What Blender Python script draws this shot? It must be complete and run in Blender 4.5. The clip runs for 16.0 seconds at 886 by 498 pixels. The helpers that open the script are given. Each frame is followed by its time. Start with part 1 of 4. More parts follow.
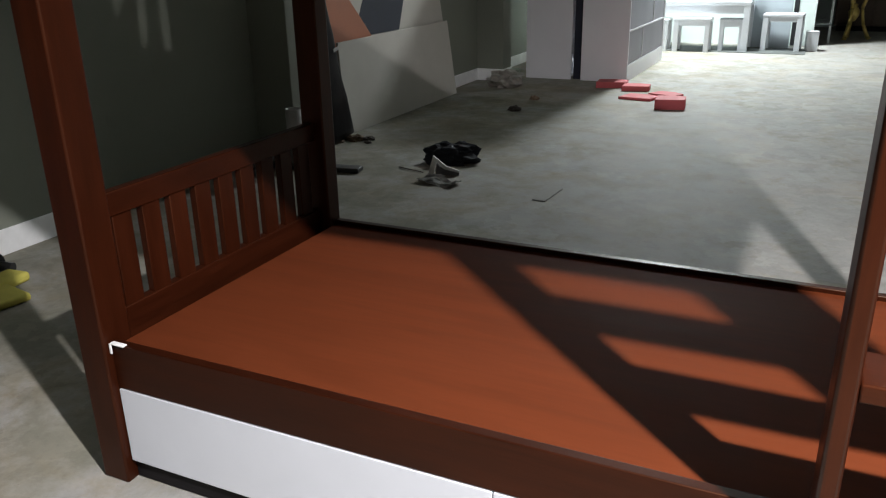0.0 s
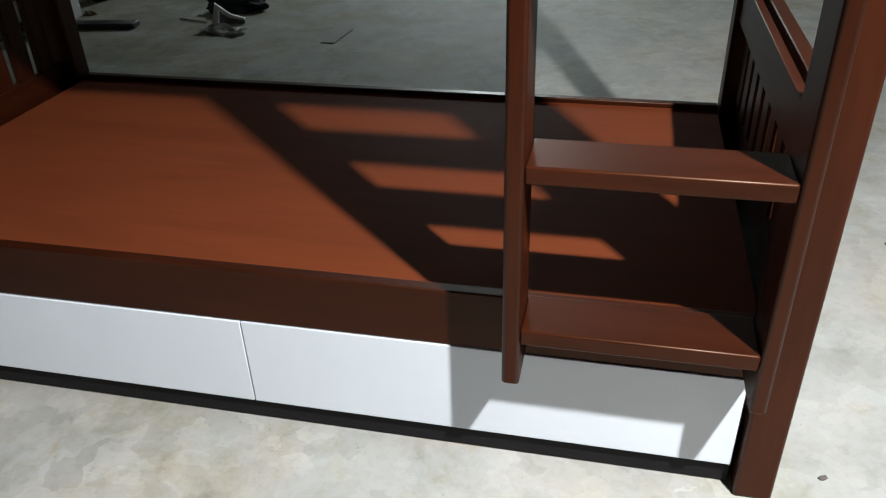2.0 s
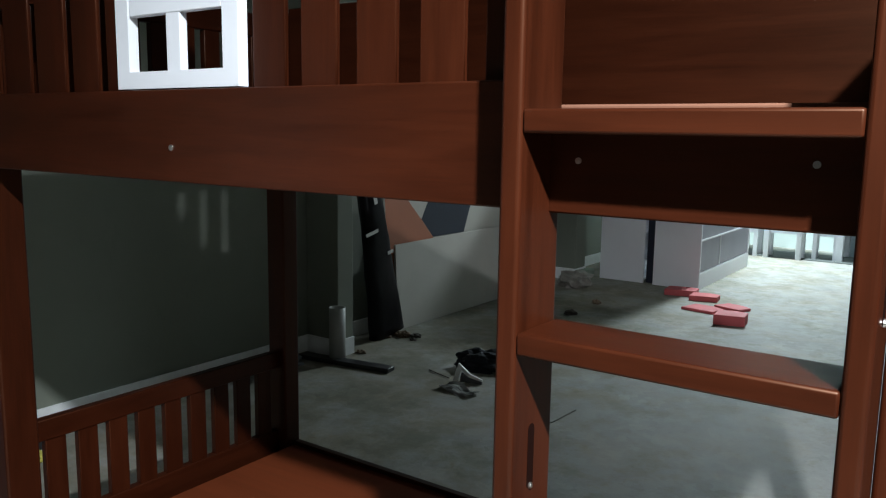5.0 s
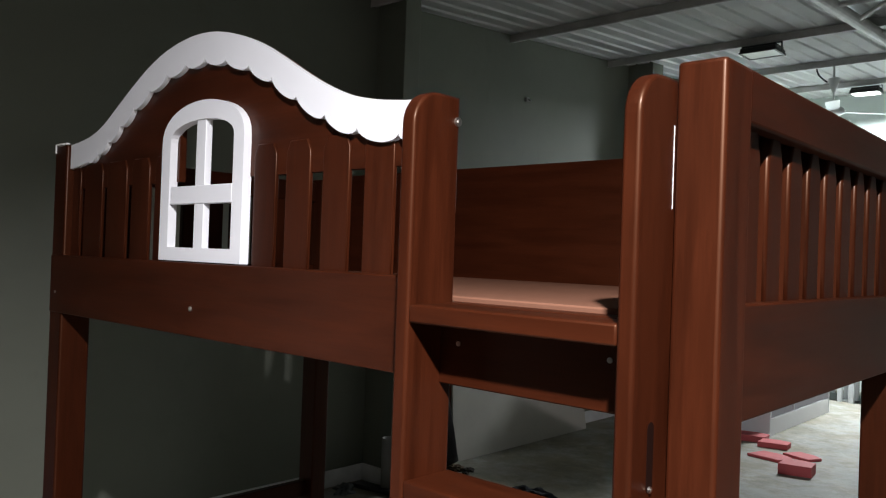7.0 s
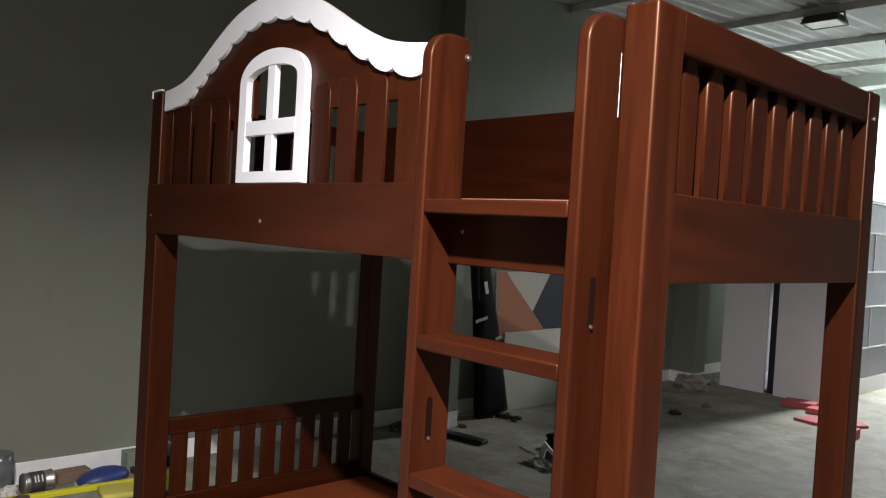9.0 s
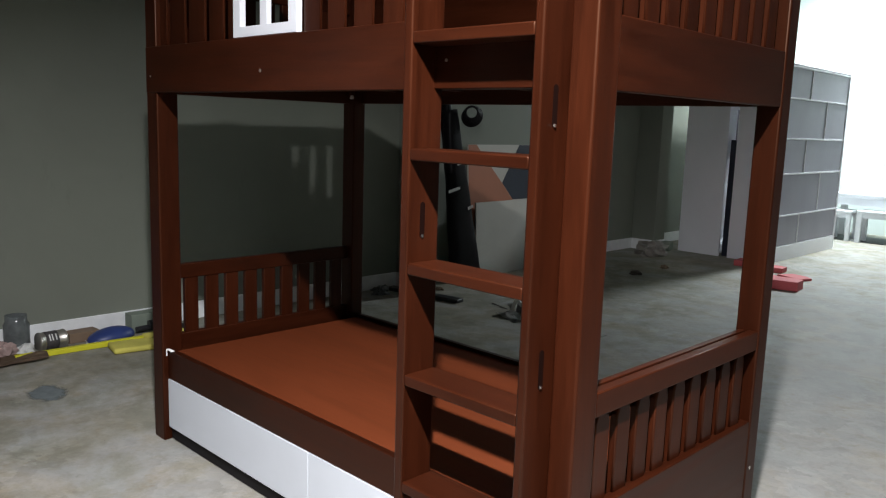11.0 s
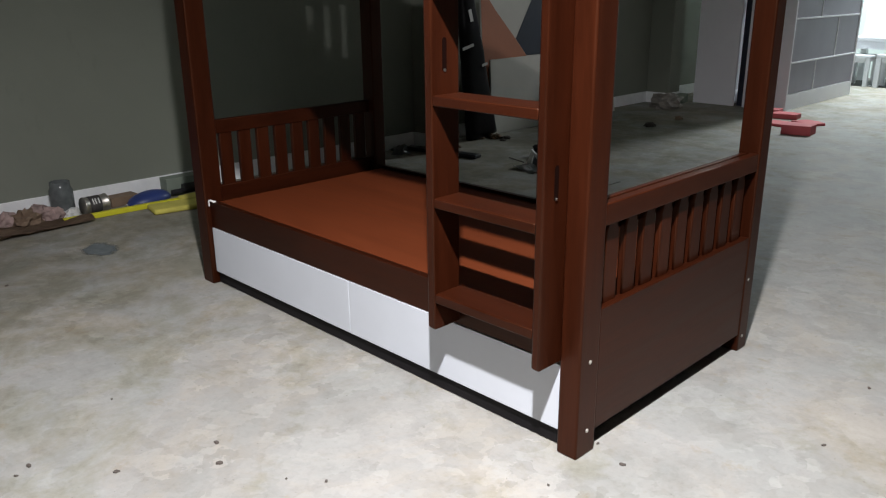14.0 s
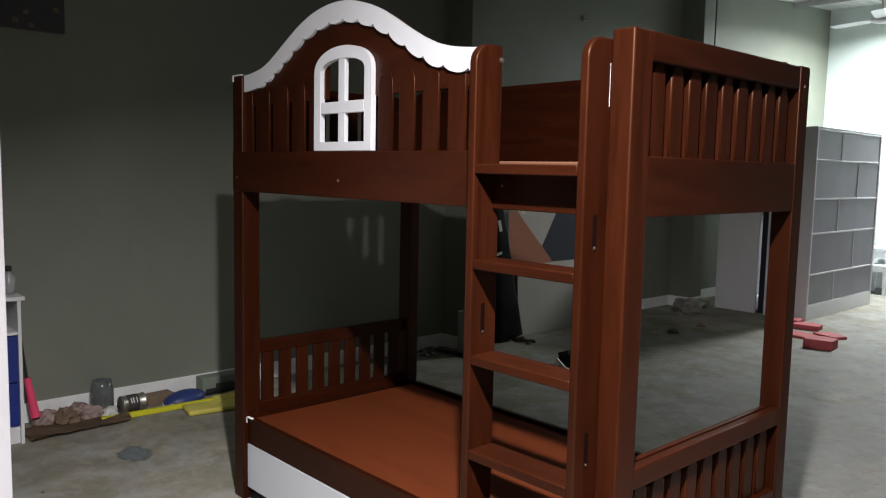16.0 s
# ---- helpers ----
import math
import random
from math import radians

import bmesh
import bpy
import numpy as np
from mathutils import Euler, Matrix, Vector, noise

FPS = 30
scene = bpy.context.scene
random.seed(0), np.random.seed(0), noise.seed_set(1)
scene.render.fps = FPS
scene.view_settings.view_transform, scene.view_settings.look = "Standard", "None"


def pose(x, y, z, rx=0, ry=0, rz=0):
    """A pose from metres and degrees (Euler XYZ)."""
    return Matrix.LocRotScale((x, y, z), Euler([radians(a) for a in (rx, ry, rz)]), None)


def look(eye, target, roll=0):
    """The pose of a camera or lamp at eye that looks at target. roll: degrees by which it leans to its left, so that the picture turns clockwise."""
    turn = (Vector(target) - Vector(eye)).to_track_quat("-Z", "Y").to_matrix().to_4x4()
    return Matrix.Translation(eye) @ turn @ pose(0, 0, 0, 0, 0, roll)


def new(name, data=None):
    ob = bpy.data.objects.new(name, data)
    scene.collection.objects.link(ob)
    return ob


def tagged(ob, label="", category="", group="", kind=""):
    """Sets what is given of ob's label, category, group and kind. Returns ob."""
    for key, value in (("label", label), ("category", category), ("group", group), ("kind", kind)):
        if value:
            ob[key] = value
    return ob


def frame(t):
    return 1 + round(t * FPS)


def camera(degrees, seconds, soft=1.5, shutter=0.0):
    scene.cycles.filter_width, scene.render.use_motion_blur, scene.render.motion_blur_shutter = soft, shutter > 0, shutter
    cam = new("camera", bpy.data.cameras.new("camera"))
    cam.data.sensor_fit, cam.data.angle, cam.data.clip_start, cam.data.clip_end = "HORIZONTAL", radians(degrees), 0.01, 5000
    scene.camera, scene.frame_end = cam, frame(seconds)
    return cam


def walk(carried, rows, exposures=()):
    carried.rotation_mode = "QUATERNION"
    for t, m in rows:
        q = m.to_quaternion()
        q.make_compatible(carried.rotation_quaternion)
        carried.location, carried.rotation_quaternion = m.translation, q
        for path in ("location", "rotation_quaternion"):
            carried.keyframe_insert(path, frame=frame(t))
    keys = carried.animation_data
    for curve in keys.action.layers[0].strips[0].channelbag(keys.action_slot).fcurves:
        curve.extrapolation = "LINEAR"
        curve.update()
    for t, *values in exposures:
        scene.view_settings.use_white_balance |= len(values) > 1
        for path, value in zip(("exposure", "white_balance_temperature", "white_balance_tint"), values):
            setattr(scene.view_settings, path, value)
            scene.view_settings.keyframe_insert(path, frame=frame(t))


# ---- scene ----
cam = camera(58.9, 16.0, soft=1.2)
PATH = [
    (0, (0.026, 0.019, 1.255), (-0.779, 1.709, 0.551), -1.1),
    (0.5, (0.035, 0.012, 1.225), (-0.666, 1.680, 0.372), -2.1),
    (1, (0.069, 0.009, 1.205), (-0.479, 1.675, 0.244), -2.1),
    (1.5, (0.154, 0.046, 1.19), (-0.256, 1.711, 0.161), -2.2),
    (2, (0.255, 0.059, 1.194), (-0.142, 1.722, 0.156), -1.9),
    (2.5, (0.401, 0.087, 1.199), (-0.092, 1.726, 0.165), -0.1),
    (3, (0.456, 0.106, 1.234), (-0.162, 1.724, 0.234), 1.6),
    (3.5, (0.477, 0.108, 1.333), (-0.22, 1.772, 0.47), 2.0),
    (4, (0.472, 0.094, 1.398), (-0.288, 1.811, 0.71), 0.7),
    (4.5, (0.551, 0.178, 1.463), (-0.399, 1.87, 0.979), 0.7),
    (5, (0.616, 0.234, 1.541), (-0.517, 1.855, 1.246), 0.9),
    (5.2, (0.631, 0.238, 1.572), (-0.557, 1.83, 1.338), 0.8),
    (7.5, (1.126, 0.177, 1.651), (-0.251, 1.626, 1.675), 2.6),
    (8, (1.201, 0.169, 1.624), (-0.232, 1.567, 1.617), 3.0),
    (10.3, (1.561, -0.180, 1.408), (0.091, 1.168, 1.265), 2.4),
    (10.5, (1.579, -0.181, 1.408), (0.119, 1.171, 1.207), 2.0),
    (11, (1.575, -0.250, 1.348), (0.191, 1.160, 1.036), 1.9),
    (11.5, (1.546, -0.305, 1.283), (0.231, 1.127, 0.816), 1.6),
    (12, (1.552, -0.341, 1.255), (0.277, 1.091, 0.686), 1.3),
    (12.5, (1.553, -0.379, 1.240), (0.296, 1.035, 0.591), 0.8),
    (13, (1.562, -0.387, 1.213), (0.289, 0.987, 0.512), -0.1),
    (13.5, (1.635, -0.414, 1.243), (0.322, 0.931, 0.561), -0.6),
    (14, (1.723, -0.433, 1.278), (0.367, 0.897, 0.649), -0.6),
    (14.5, (1.776, -0.454, 1.391), (0.378, 0.879, 0.871), 0.2),
    (15, (1.775, -0.508, 1.461), (0.365, 0.845, 1.035), 1.3),
    (15.5, (1.761, -0.537, 1.513), (0.324, 0.825, 1.225), 1.2),
    (16, (1.777, -0.550, 1.549), (0.316, 0.801, 1.350), 1.2),
]
walk(cam, [(t, look(eye, target, roll)) for t, eye, target, roll in PATH], exposures=[(0, 0.2, 6500, 10), (0.5, 0.10, 6450, 8), (1.0, 0.0, 6200, 3), (1.5, -0.15, 6200, 3), (2.0, -0.2, 6250, 3), (2.5, -0.25, 6250, 4), (3.0, -0.12, 6170, 3), (3.5, -0.1, 6150, 1), (4.0, 0.05, 6000, 0), (4.5, -0.3, 5950, 0), (5.0, -0.02, 5900, 1), (7.5, -0.27, 6650, 11), (8.0, -0.04, 6750, 11), (10.5, 0.19, 6530, 10), (11.0, -0.06, 6270, 8), (11.5, -0.38, 6300, 8), (12.5, -0.55, 6350, 9), (13.5, -0.44, 6350, 9), (14.5, -0.38, 6380, 9), (15.0, -0.40, 6450, 10), (16.0, -0.33, 6600, 10)])

# ---- light ----
world = bpy.data.worlds.new("world")
scene.world = world
world.use_nodes = True
world.node_tree.nodes["Background"].inputs[0].default_value = (0.6, 0.7, 0.8, 1)
world.node_tree.nodes["Background"].inputs[1].default_value = 0.0015
WORK_LAMP = (1.395, -0.13, 2.95)
HALL_LAMP = (-1.62, 10.75, 3.79)


def area_lamp(name, eye, target, size, watts, color, spread=180):
    data = bpy.data.lights.new(name, "AREA")
    data.shape, data.size, data.energy, data.color, data.spread = "SQUARE", size, watts, color, radians(spread)
    ob = new(name, data)
    ob.matrix_basis = look(eye, target)
    return ob


area_lamp("work_light", WORK_LAMP, (0.86, 0.75, 0.0), 0.075, 196, (1.0, 0.968, 0.985), 128)
area_lamp("hall_light", HALL_LAMP, (-1.48, 10.85, 0), 0.5, 405, (0.92, 0.98, 1.0), 170)


# ---- materials ----
def material(name):
    m = bpy.data.materials.new(name)
    m.use_nodes = True
    nt = m.node_tree
    return m, nt.nodes, nt.links, nt.nodes["Principled BSDF"]


def coords(n, l, scale=(1, 1, 1), shift=True):
    tc, mp = n.new("ShaderNodeTexCoord"), n.new("ShaderNodeMapping")
    mp.inputs["Scale"].default_value = scale
    l.new(tc.outputs["Object"], mp.inputs["Vector"])
    if shift:
        info, mul = n.new("ShaderNodeObjectInfo"), n.new("ShaderNodeMath")
        mul.operation, mul.inputs[1].default_value = "MULTIPLY", 7.3
        l.new(info.outputs["Random"], mul.inputs[0])
        l.new(mul.outputs[0], mp.inputs["Location"])
    return mp.outputs["Vector"]


def noise_tex(n, l, vec, scale, detail=5, rough=0.6, distortion=0.0):
    t = n.new("ShaderNodeTexNoise")
    t.inputs["Scale"].default_value, t.inputs["Detail"].default_value = scale, detail
    t.inputs["Roughness"].default_value, t.inputs["Distortion"].default_value = rough, distortion
    l.new(vec, t.inputs["Vector"])
    return t.outputs["Fac"]


def ramp(n, l, fac, stops):
    r = n.new("ShaderNodeValToRGB")
    while len(r.color_ramp.elements) < len(stops):
        r.color_ramp.elements.new(0.5)
    for e, (p, c) in zip(r.color_ramp.elements, stops):
        e.position, e.color = p, (*c, 1)
    l.new(fac, r.inputs["Fac"])
    return r.outputs["Color"]


def mix(n, l, a, b, fac, mode="MIX"):
    x = n.new("ShaderNodeMix")
    x.data_type, x.blend_type = "RGBA", mode
    for sock, v in ((x.inputs["Factor"], fac), (x.inputs["A"], a), (x.inputs["B"], b)):
        if isinstance(v, (int, float)):
            sock.default_value = v
        elif isinstance(v, tuple):
            sock.default_value = (*v, 1)
        else:
            l.new(v, sock)
    return x.outputs["Result"]


def bump(n, l, bsdf, height, strength, distance=0.01):
    b = n.new("ShaderNodeBump")
    b.inputs["Strength"].default_value, b.inputs["Distance"].default_value = strength, distance
    l.new(height, b.inputs["Height"])
    l.new(b.outputs["Normal"], bsdf.inputs["Normal"])


def spread(n, l, fac, low, high):
    r = n.new("ShaderNodeMapRange")
    r.inputs["To Min"].default_value, r.inputs["To Max"].default_value = low, high
    l.new(fac, r.inputs["Value"])
    return r.outputs["Result"]


def varnished_wood(name, axis, dark, light, rough=0.42, spec=0.22, streaky=0.48, coat=0.08):
    m, n, l, b = material(name)
    k = [60.0, 60.0, 60.0]
    k[axis] = 2.2
    v = coords(n, l, k)
    fine = noise_tex(n, l, v, 5.0, 6, 0.62, 0.5)
    k2 = [5.0, 5.0, 5.0]
    k2[axis] = 0.55
    broad = noise_tex(n, l, coords(n, l, k2), 2.2, 3, 0.5, 1.2)
    c = ramp(n, l, fine, [(0.28, tuple(0.75 * p + 0.25 * q for p, q in zip(dark, light))), (0.74, light)])
    c2 = ramp(n, l, broad, [(0.3, tuple(x * 0.78 for x in dark)), (0.75, tuple(x * 1.05 for x in light))])
    k3 = [16.0, 16.0, 16.0]
    k3[axis] = 1.4
    streak = ramp(n, l, noise_tex(n, l, coords(n, l, k3), 3.0, 4, 0.6, 0.8), [(0.36, (0.66, 0.62, 0.60)), (0.60, (1.12, 1.12, 1.12))])
    c = mix(n, l, mix(n, l, c, c2, 0.5), streak, streaky, "MULTIPLY")
    # boards differ a little in tone
    own = n.new("ShaderNodeObjectInfo").outputs["Random"]
    c = mix(n, l, c, ramp(n, l, own, [(0.0, (0.80, 0.76, 0.72)), (1.0, (1.20, 1.24, 1.26))]), 1.0, "MULTIPLY")
    l.new(c, b.inputs["Base Color"])
    l.new(spread(n, l, broad, rough - 0.05, rough + 0.10), b.inputs["Roughness"])
    b.inputs["Specular IOR Level"].default_value = spec
    b.inputs["Specular Tint"].default_value = (1.0, 0.58, 0.34, 1)
    b.inputs["Coat Weight"].default_value, b.inputs["Coat Roughness"].default_value = coat, 0.24
    bump(n, l, b, fine, 0.08, 0.001)
    return m


WOOD_DARK, WOOD_LIGHT = (0.0145, 0.0030, 0.0011), (0.0358, 0.0077, 0.0027)
wood_x = varnished_wood("varnished wood lengthwise", 0, WOOD_DARK, WOOD_LIGHT)
wood_y = varnished_wood("varnished wood crosswise", 1, WOOD_DARK, WOOD_LIGHT)
wood_z = varnished_wood("varnished wood upright", 2, WOOD_DARK, WOOD_LIGHT)
deck_wood = varnished_wood("orange stained board", 0, (0.100, 0.0240, 0.0089), (0.116, 0.0278, 0.0103), 0.62, 0.03, 0.12, 0.0)

upper_wood = varnished_wood("dusty stained board", 0, (0.112, 0.053, 0.034), (0.136, 0.065, 0.043), 0.6, 0.15, 0.12, 0.0)


def plain(name, color, rough=0.5, metal=0.0, vary=0.12, scale=6.0, grain=0.0, grain_scale=120.0, shift=True, spec=None):
    m, n, l, b = material(name)
    v = coords(n, l, shift=shift)
    f = noise_tex(n, l, v, scale, 5, 0.6)
    lo, hi = tuple(x * (1 - vary) for x in color), tuple(min(1, x * (1 + vary)) for x in color)
    l.new(ramp(n, l, f, [(0.3, lo), (0.7, hi)]), b.inputs["Base Color"])
    l.new(spread(n, l, f, rough - 0.06, rough + 0.06), b.inputs["Roughness"])
    b.inputs["Metallic"].default_value = metal
    if spec is not None:
        b.inputs["Specular IOR Level"].default_value = spec
    if grain:
        bump(n, l, b, noise_tex(n, l, v, grain_scale, 4, 0.6), grain, 0.003)
    return m


white_lacquer = plain("white lacquered board", (0.565, 0.590, 0.630), 0.38, vary=0.03, scale=3, grain=0.03)
white_trim = plain("white painted wood", (0.70, 0.71, 0.74), 0.35, vary=0.02, grain=0.03)
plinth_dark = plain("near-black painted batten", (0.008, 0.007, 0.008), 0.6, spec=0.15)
steel = plain("zinc bolt", (0.62, 0.60, 0.56), 0.28, 1.0)
slot_shade = plain("flat near-black inlay for the shaded routed slot", (0.007, 0.0026, 0.0018), 0.85, spec=0.02)
foam_white = plain("white foam", (0.82, 0.82, 0.80), 0.8, grain=0.2)


def flakes(n, l, vec, scale, warp):
    """One random value to each cell of a warped cell pattern: trowelled patches with crisp edges."""
    bend, add, cells = n.new("ShaderNodeTexNoise"), n.new("ShaderNodeMix"), n.new("ShaderNodeTexVoronoi")
    bend.inputs["Scale"].default_value, bend.inputs["Detail"].default_value = scale * 0.9, 6
    l.new(vec, bend.inputs["Vector"])
    add.data_type, add.blend_type = "RGBA", "ADD"
    add.inputs["Factor"].default_value = warp
    l.new(vec, add.inputs["A"])
    l.new(bend.outputs["Color"], add.inputs["B"])
    cells.inputs["Scale"].default_value = scale
    l.new(add.outputs["Result"], cells.inputs["Vector"])
    grey = n.new("ShaderNodeRGBToBW")
    l.new(cells.outputs["Color"], grey.inputs["Color"])
    return grey.outputs["Val"]


def concrete():
    m, n, l, b = material("trowelled concrete")
    v = coords(n, l, shift=False)
    big = noise_tex(n, l, v, 1.3, 7, 0.66, 0.3)
    mid = noise_tex(n, l, v, 5.0, 12, 0.78, 0.15)
    fine = noise_tex(n, l, v, 45, 6, 0.7)
    c = ramp(n, l, big, [(0.34, (0.255, 0.248, 0.228)), (0.45, (0.308, 0.300, 0.281)), (0.55, (0.322, 0.313, 0.294)), (0.66, (0.372, 0.360, 0.336))])
    c = mix(n, l, c, ramp(n, l, mid, [(0.36, (0.205, 0.200, 0.184)), (0.45, (0.288, 0.281, 0.262)), (0.52, (0.318, 0.311, 0.293)), (0.58, (0.335, 0.327, 0.310)), (0.68, (0.43, 0.42, 0.40))]), 0.42)
    # trowelled patches, sharper where the large noise is low
    patch = ramp(n, l, flakes(n, l, v, 15.0, 0.16), [(0.15, (0.80, 0.795, 0.775)), (0.55, (0.99, 0.99, 0.985)), (0.85, (1.15, 1.14, 1.12))])
    c = mix(n, l, c, patch, ramp(n, l, noise_tex(n, l, v, 1.6, 4, 0.6), [(0.40, (0.65, 0.65, 0.65)), (0.62, (0.12, 0.12, 0.12))]), "MULTIPLY")
    slab = ramp(n, l, flakes(n, l, v, 5.5, 0.35), [(0.15, (0.86, 0.855, 0.83)), (0.55, (0.98, 0.98, 0.975)), (0.85, (1.05, 1.045, 1.04))])
    c = mix(n, l, c, slab, 0.6, "MULTIPLY")
    # damp olive and brown dirt, thicker towards the green wall
    split, lean = n.new("ShaderNodeSeparateXYZ"), n.new("ShaderNodeMapRange")
    l.new(v, split.inputs["Vector"])
    for key, value in (("From Min", 0.0), ("From Max", -2.0), ("To Min", -0.04), ("To Max", 0.11)):
        lean.inputs[key].default_value = value
    l.new(split.outputs["X"], lean.inputs["Value"])
    damp = n.new("ShaderNodeMath")
    damp.operation = "ADD"
    l.new(noise_tex(n, l, v, 2.6, 9, 0.7, 0.3), damp.inputs[0])
    l.new(lean.outputs["Result"], damp.inputs[1])
    c = mix(n, l, c, ramp(n, l, damp.outputs[0], [(0.50, (1, 1, 1)), (0.58, (0.88, 0.865, 0.79)), (0.68, (0.70, 0.68, 0.58))]), 1.0, "MULTIPLY")
    rust = ramp(n, l, noise_tex(n, l, coords(n, l, (1.2, 1, 1), False), 6.5, 8, 0.72, 0.3), [(0.59, (1, 1, 1)), (0.70, (0.93, 0.85, 0.74))])
    c = mix(n, l, c, rust, 1.0, "MULTIPLY")
    tone = ramp(n, l, noise_tex(n, l, v, 1.9, 8, 0.72, 0.6), [(0.40, (1.04, 1.0, 0.945)), (0.50, (1.0, 1.0, 1.0)), (0.60, (0.95, 0.98, 0.99))])
    c = mix(n, l, c, tone, 1.0, "MULTIPLY")
    c = mix(n, l, c, ramp(n, l, fine, [(0.30, (0.66, 0.66, 0.65)), (0.50, (1, 1, 1))]), 0.30, "MULTIPLY")
    specks = ramp(n, l, noise_tex(n, l, v, 70, 3, 0.5), [(0.70, (1, 1, 1)), (0.76, (0.50, 0.46, 0.42))])
    c = mix(n, l, c, specks, 0.7, "MULTIPLY")
    l.new(c, b.inputs["Base Color"])
    l.new(spread(n, l, mid, 0.55, 0.82), b.inputs["Roughness"])
    b.inputs["Specular IOR Level"].default_value = 0.3
    bump(n, l, b, mix(n, l, mid, fine, 0.4), 0.16, 0.006)
    return m


def painted_wall(name, color, blotch=0.10):
    m, n, l, b = material(name)
    v = coords(n, l, shift=False)
    big = noise_tex(n, l, v, 0.8, 5, 0.6, 0.4)
    fine = noise_tex(n, l, v, 60, 4, 0.6)
    c = ramp(n, l, big, [(0.3, tuple(x * (1 - blotch) for x in color)), (0.7, tuple(x * (1 + blotch) for x in color))])
    scuff = ramp(n, l, noise_tex(n, l, coords(n, l, (1, 1, 0.35), False), 7, 6, 0.7), [(0.62, (1, 1, 1)), (0.78, (0.86, 0.86, 0.84))])
    l.new(mix(n, l, c, scuff, 1.0, "MULTIPLY"), b.inputs["Base Color"])
    l.new(spread(n, l, big, 0.55, 0.75), b.inputs["Roughness"])
    bump(n, l, b, fine, 0.08, 0.003)
    return m


floor_mat = concrete()
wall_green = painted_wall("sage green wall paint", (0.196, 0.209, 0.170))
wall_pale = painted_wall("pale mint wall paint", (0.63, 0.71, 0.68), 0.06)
base_white = plain("chalky white skirting paint", (0.84, 0.85, 0.85), 0.6, vary=0.08, scale=9, shift=False)
# Grey of the unseen walls, set pale to bounce fill light.
unseen_wall = painted_wall("unseen pale bounce wall", (0.46, 0.465, 0.48))
roof_mat = plain("galvanised roof sheet", (0.86, 0.87, 0.86), 0.5, 0.0, vary=0.06, scale=2.0, shift=False)
purlin_mat = plain("grey primed steel", (0.50, 0.50, 0.49), 0.5, 0.0, vary=0.15)
black_metal = plain("black powder coat", (0.02, 0.02, 0.022), 0.4)
lamp_glass = plain("frosted lamp glass", (0.75, 0.77, 0.78), 0.25, vary=0.02)


def glowing(name, color, power):
    m, n, l, b = material(name)
    b.inputs["Base Color"].default_value = (*color, 1)
    b.inputs["Emission Color"].default_value = (*color, 1)
    b.inputs["Emission Strength"].default_value = power
    return m


lit_glass = glowing("lit lamp glass", (1.0, 0.96, 0.9), 8)
cool_glass = glowing("lit cool lamp glass", (0.9, 0.97, 1.0), 8)


# ---- building blocks ----
def round_bevels(bm):
    """Smooth shading on the narrow bevel faces alone."""
    bm.normal_update()
    for f in bm.faces:
        f.smooth = max(abs(x) for x in f.normal) < 0.995 and f.calc_area() < 0.02


def box(x0, x1, y0, y1, z0, z1, r=0.0, seg=2):
    bm = bmesh.new()
    bmesh.ops.create_cube(bm, size=1)
    for v in bm.verts:
        v.co = Vector((x0 + (v.co.x + 0.5) * (x1 - x0), y0 + (v.co.y + 0.5) * (y1 - y0), z0 + (v.co.z + 0.5) * (z1 - z0)))
    if r > 0:
        bmesh.ops.bevel(bm, geom=bm.edges[:], offset=r, segments=seg, profile=0.5, affect="EDGES")
        round_bevels(bm)
    return bm


def join(*bms):
    out = bmesh.new()
    for bm in bms:
        me = bpy.data.meshes.new("tmp")
        bm.to_mesh(me)
        bm.free()
        out.from_mesh(me)
        bpy.data.meshes.remove(me)
    return out


def moved(bm, m):
    bmesh.ops.transform(bm, matrix=m, verts=bm.verts[:])
    return bm


def prism(points, axis, a, b, r=0.0):
    """An outline (two coordinates in turn of the other axes) pulled from a to b along an axis."""
    bm = bmesh.new()

    def at(u, w, d):
        return {"x": (d, u, w), "y": (u, d, w), "z": (u, w, d)}[axis]
    lo = [bm.verts.new(at(u, w, a)) for u, w in points]
    hi = [bm.verts.new(at(u, w, b)) for u, w in points]
    bm.faces.new(lo)
    bm.faces.new(hi)
    for i in range(len(points)):
        j = (i + 1) % len(points)
        bm.faces.new((lo[i], lo[j], hi[j], hi[i]))
    bmesh.ops.recalc_face_normals(bm, faces=bm.faces[:])
    if r > 0:
        rim = [e for e in bm.edges if (e.verts[0] in lo and e.verts[1] in lo) or (e.verts[0] in hi and e.verts[1] in hi)]
        bmesh.ops.bevel(bm, geom=rim, offset=r, segments=3, profile=0.5, affect="EDGES")
        round_bevels(bm)
    return bm


def band(xs, lower, upper, y0, y1):
    """A board standing in the x-z plane between two curves."""
    bm = bmesh.new()
    cols = [[bm.verts.new((x, y, z)) for y, z in ((y0, lower(x)), (y0, upper(x)), (y1, upper(x)), (y1, lower(x)))] for x in xs]
    for a, b in zip(cols, cols[1:]):
        for i in range(4):
            j = (i + 1) % 4
            bm.faces.new((a[i], a[j], b[j], b[i]))
    bm.faces.new(cols[0])
    bm.faces.new(cols[-1][::-1])
    bmesh.ops.recalc_face_normals(bm, faces=bm.faces[:])
    return bm


def tube(p, q, r0, r1=None, seg=16, caps=True):
    p, q = Vector(p), Vector(q)
    bm = bmesh.new()
    bmesh.ops.create_cone(bm, cap_ends=caps, segments=seg, radius1=r0, radius2=r0 if r1 is None else r1, depth=(q - p).length)
    return moved(bm, Matrix.Translation((p + q) / 2) @ (q - p).to_track_quat("Z", "Y").to_matrix().to_4x4())


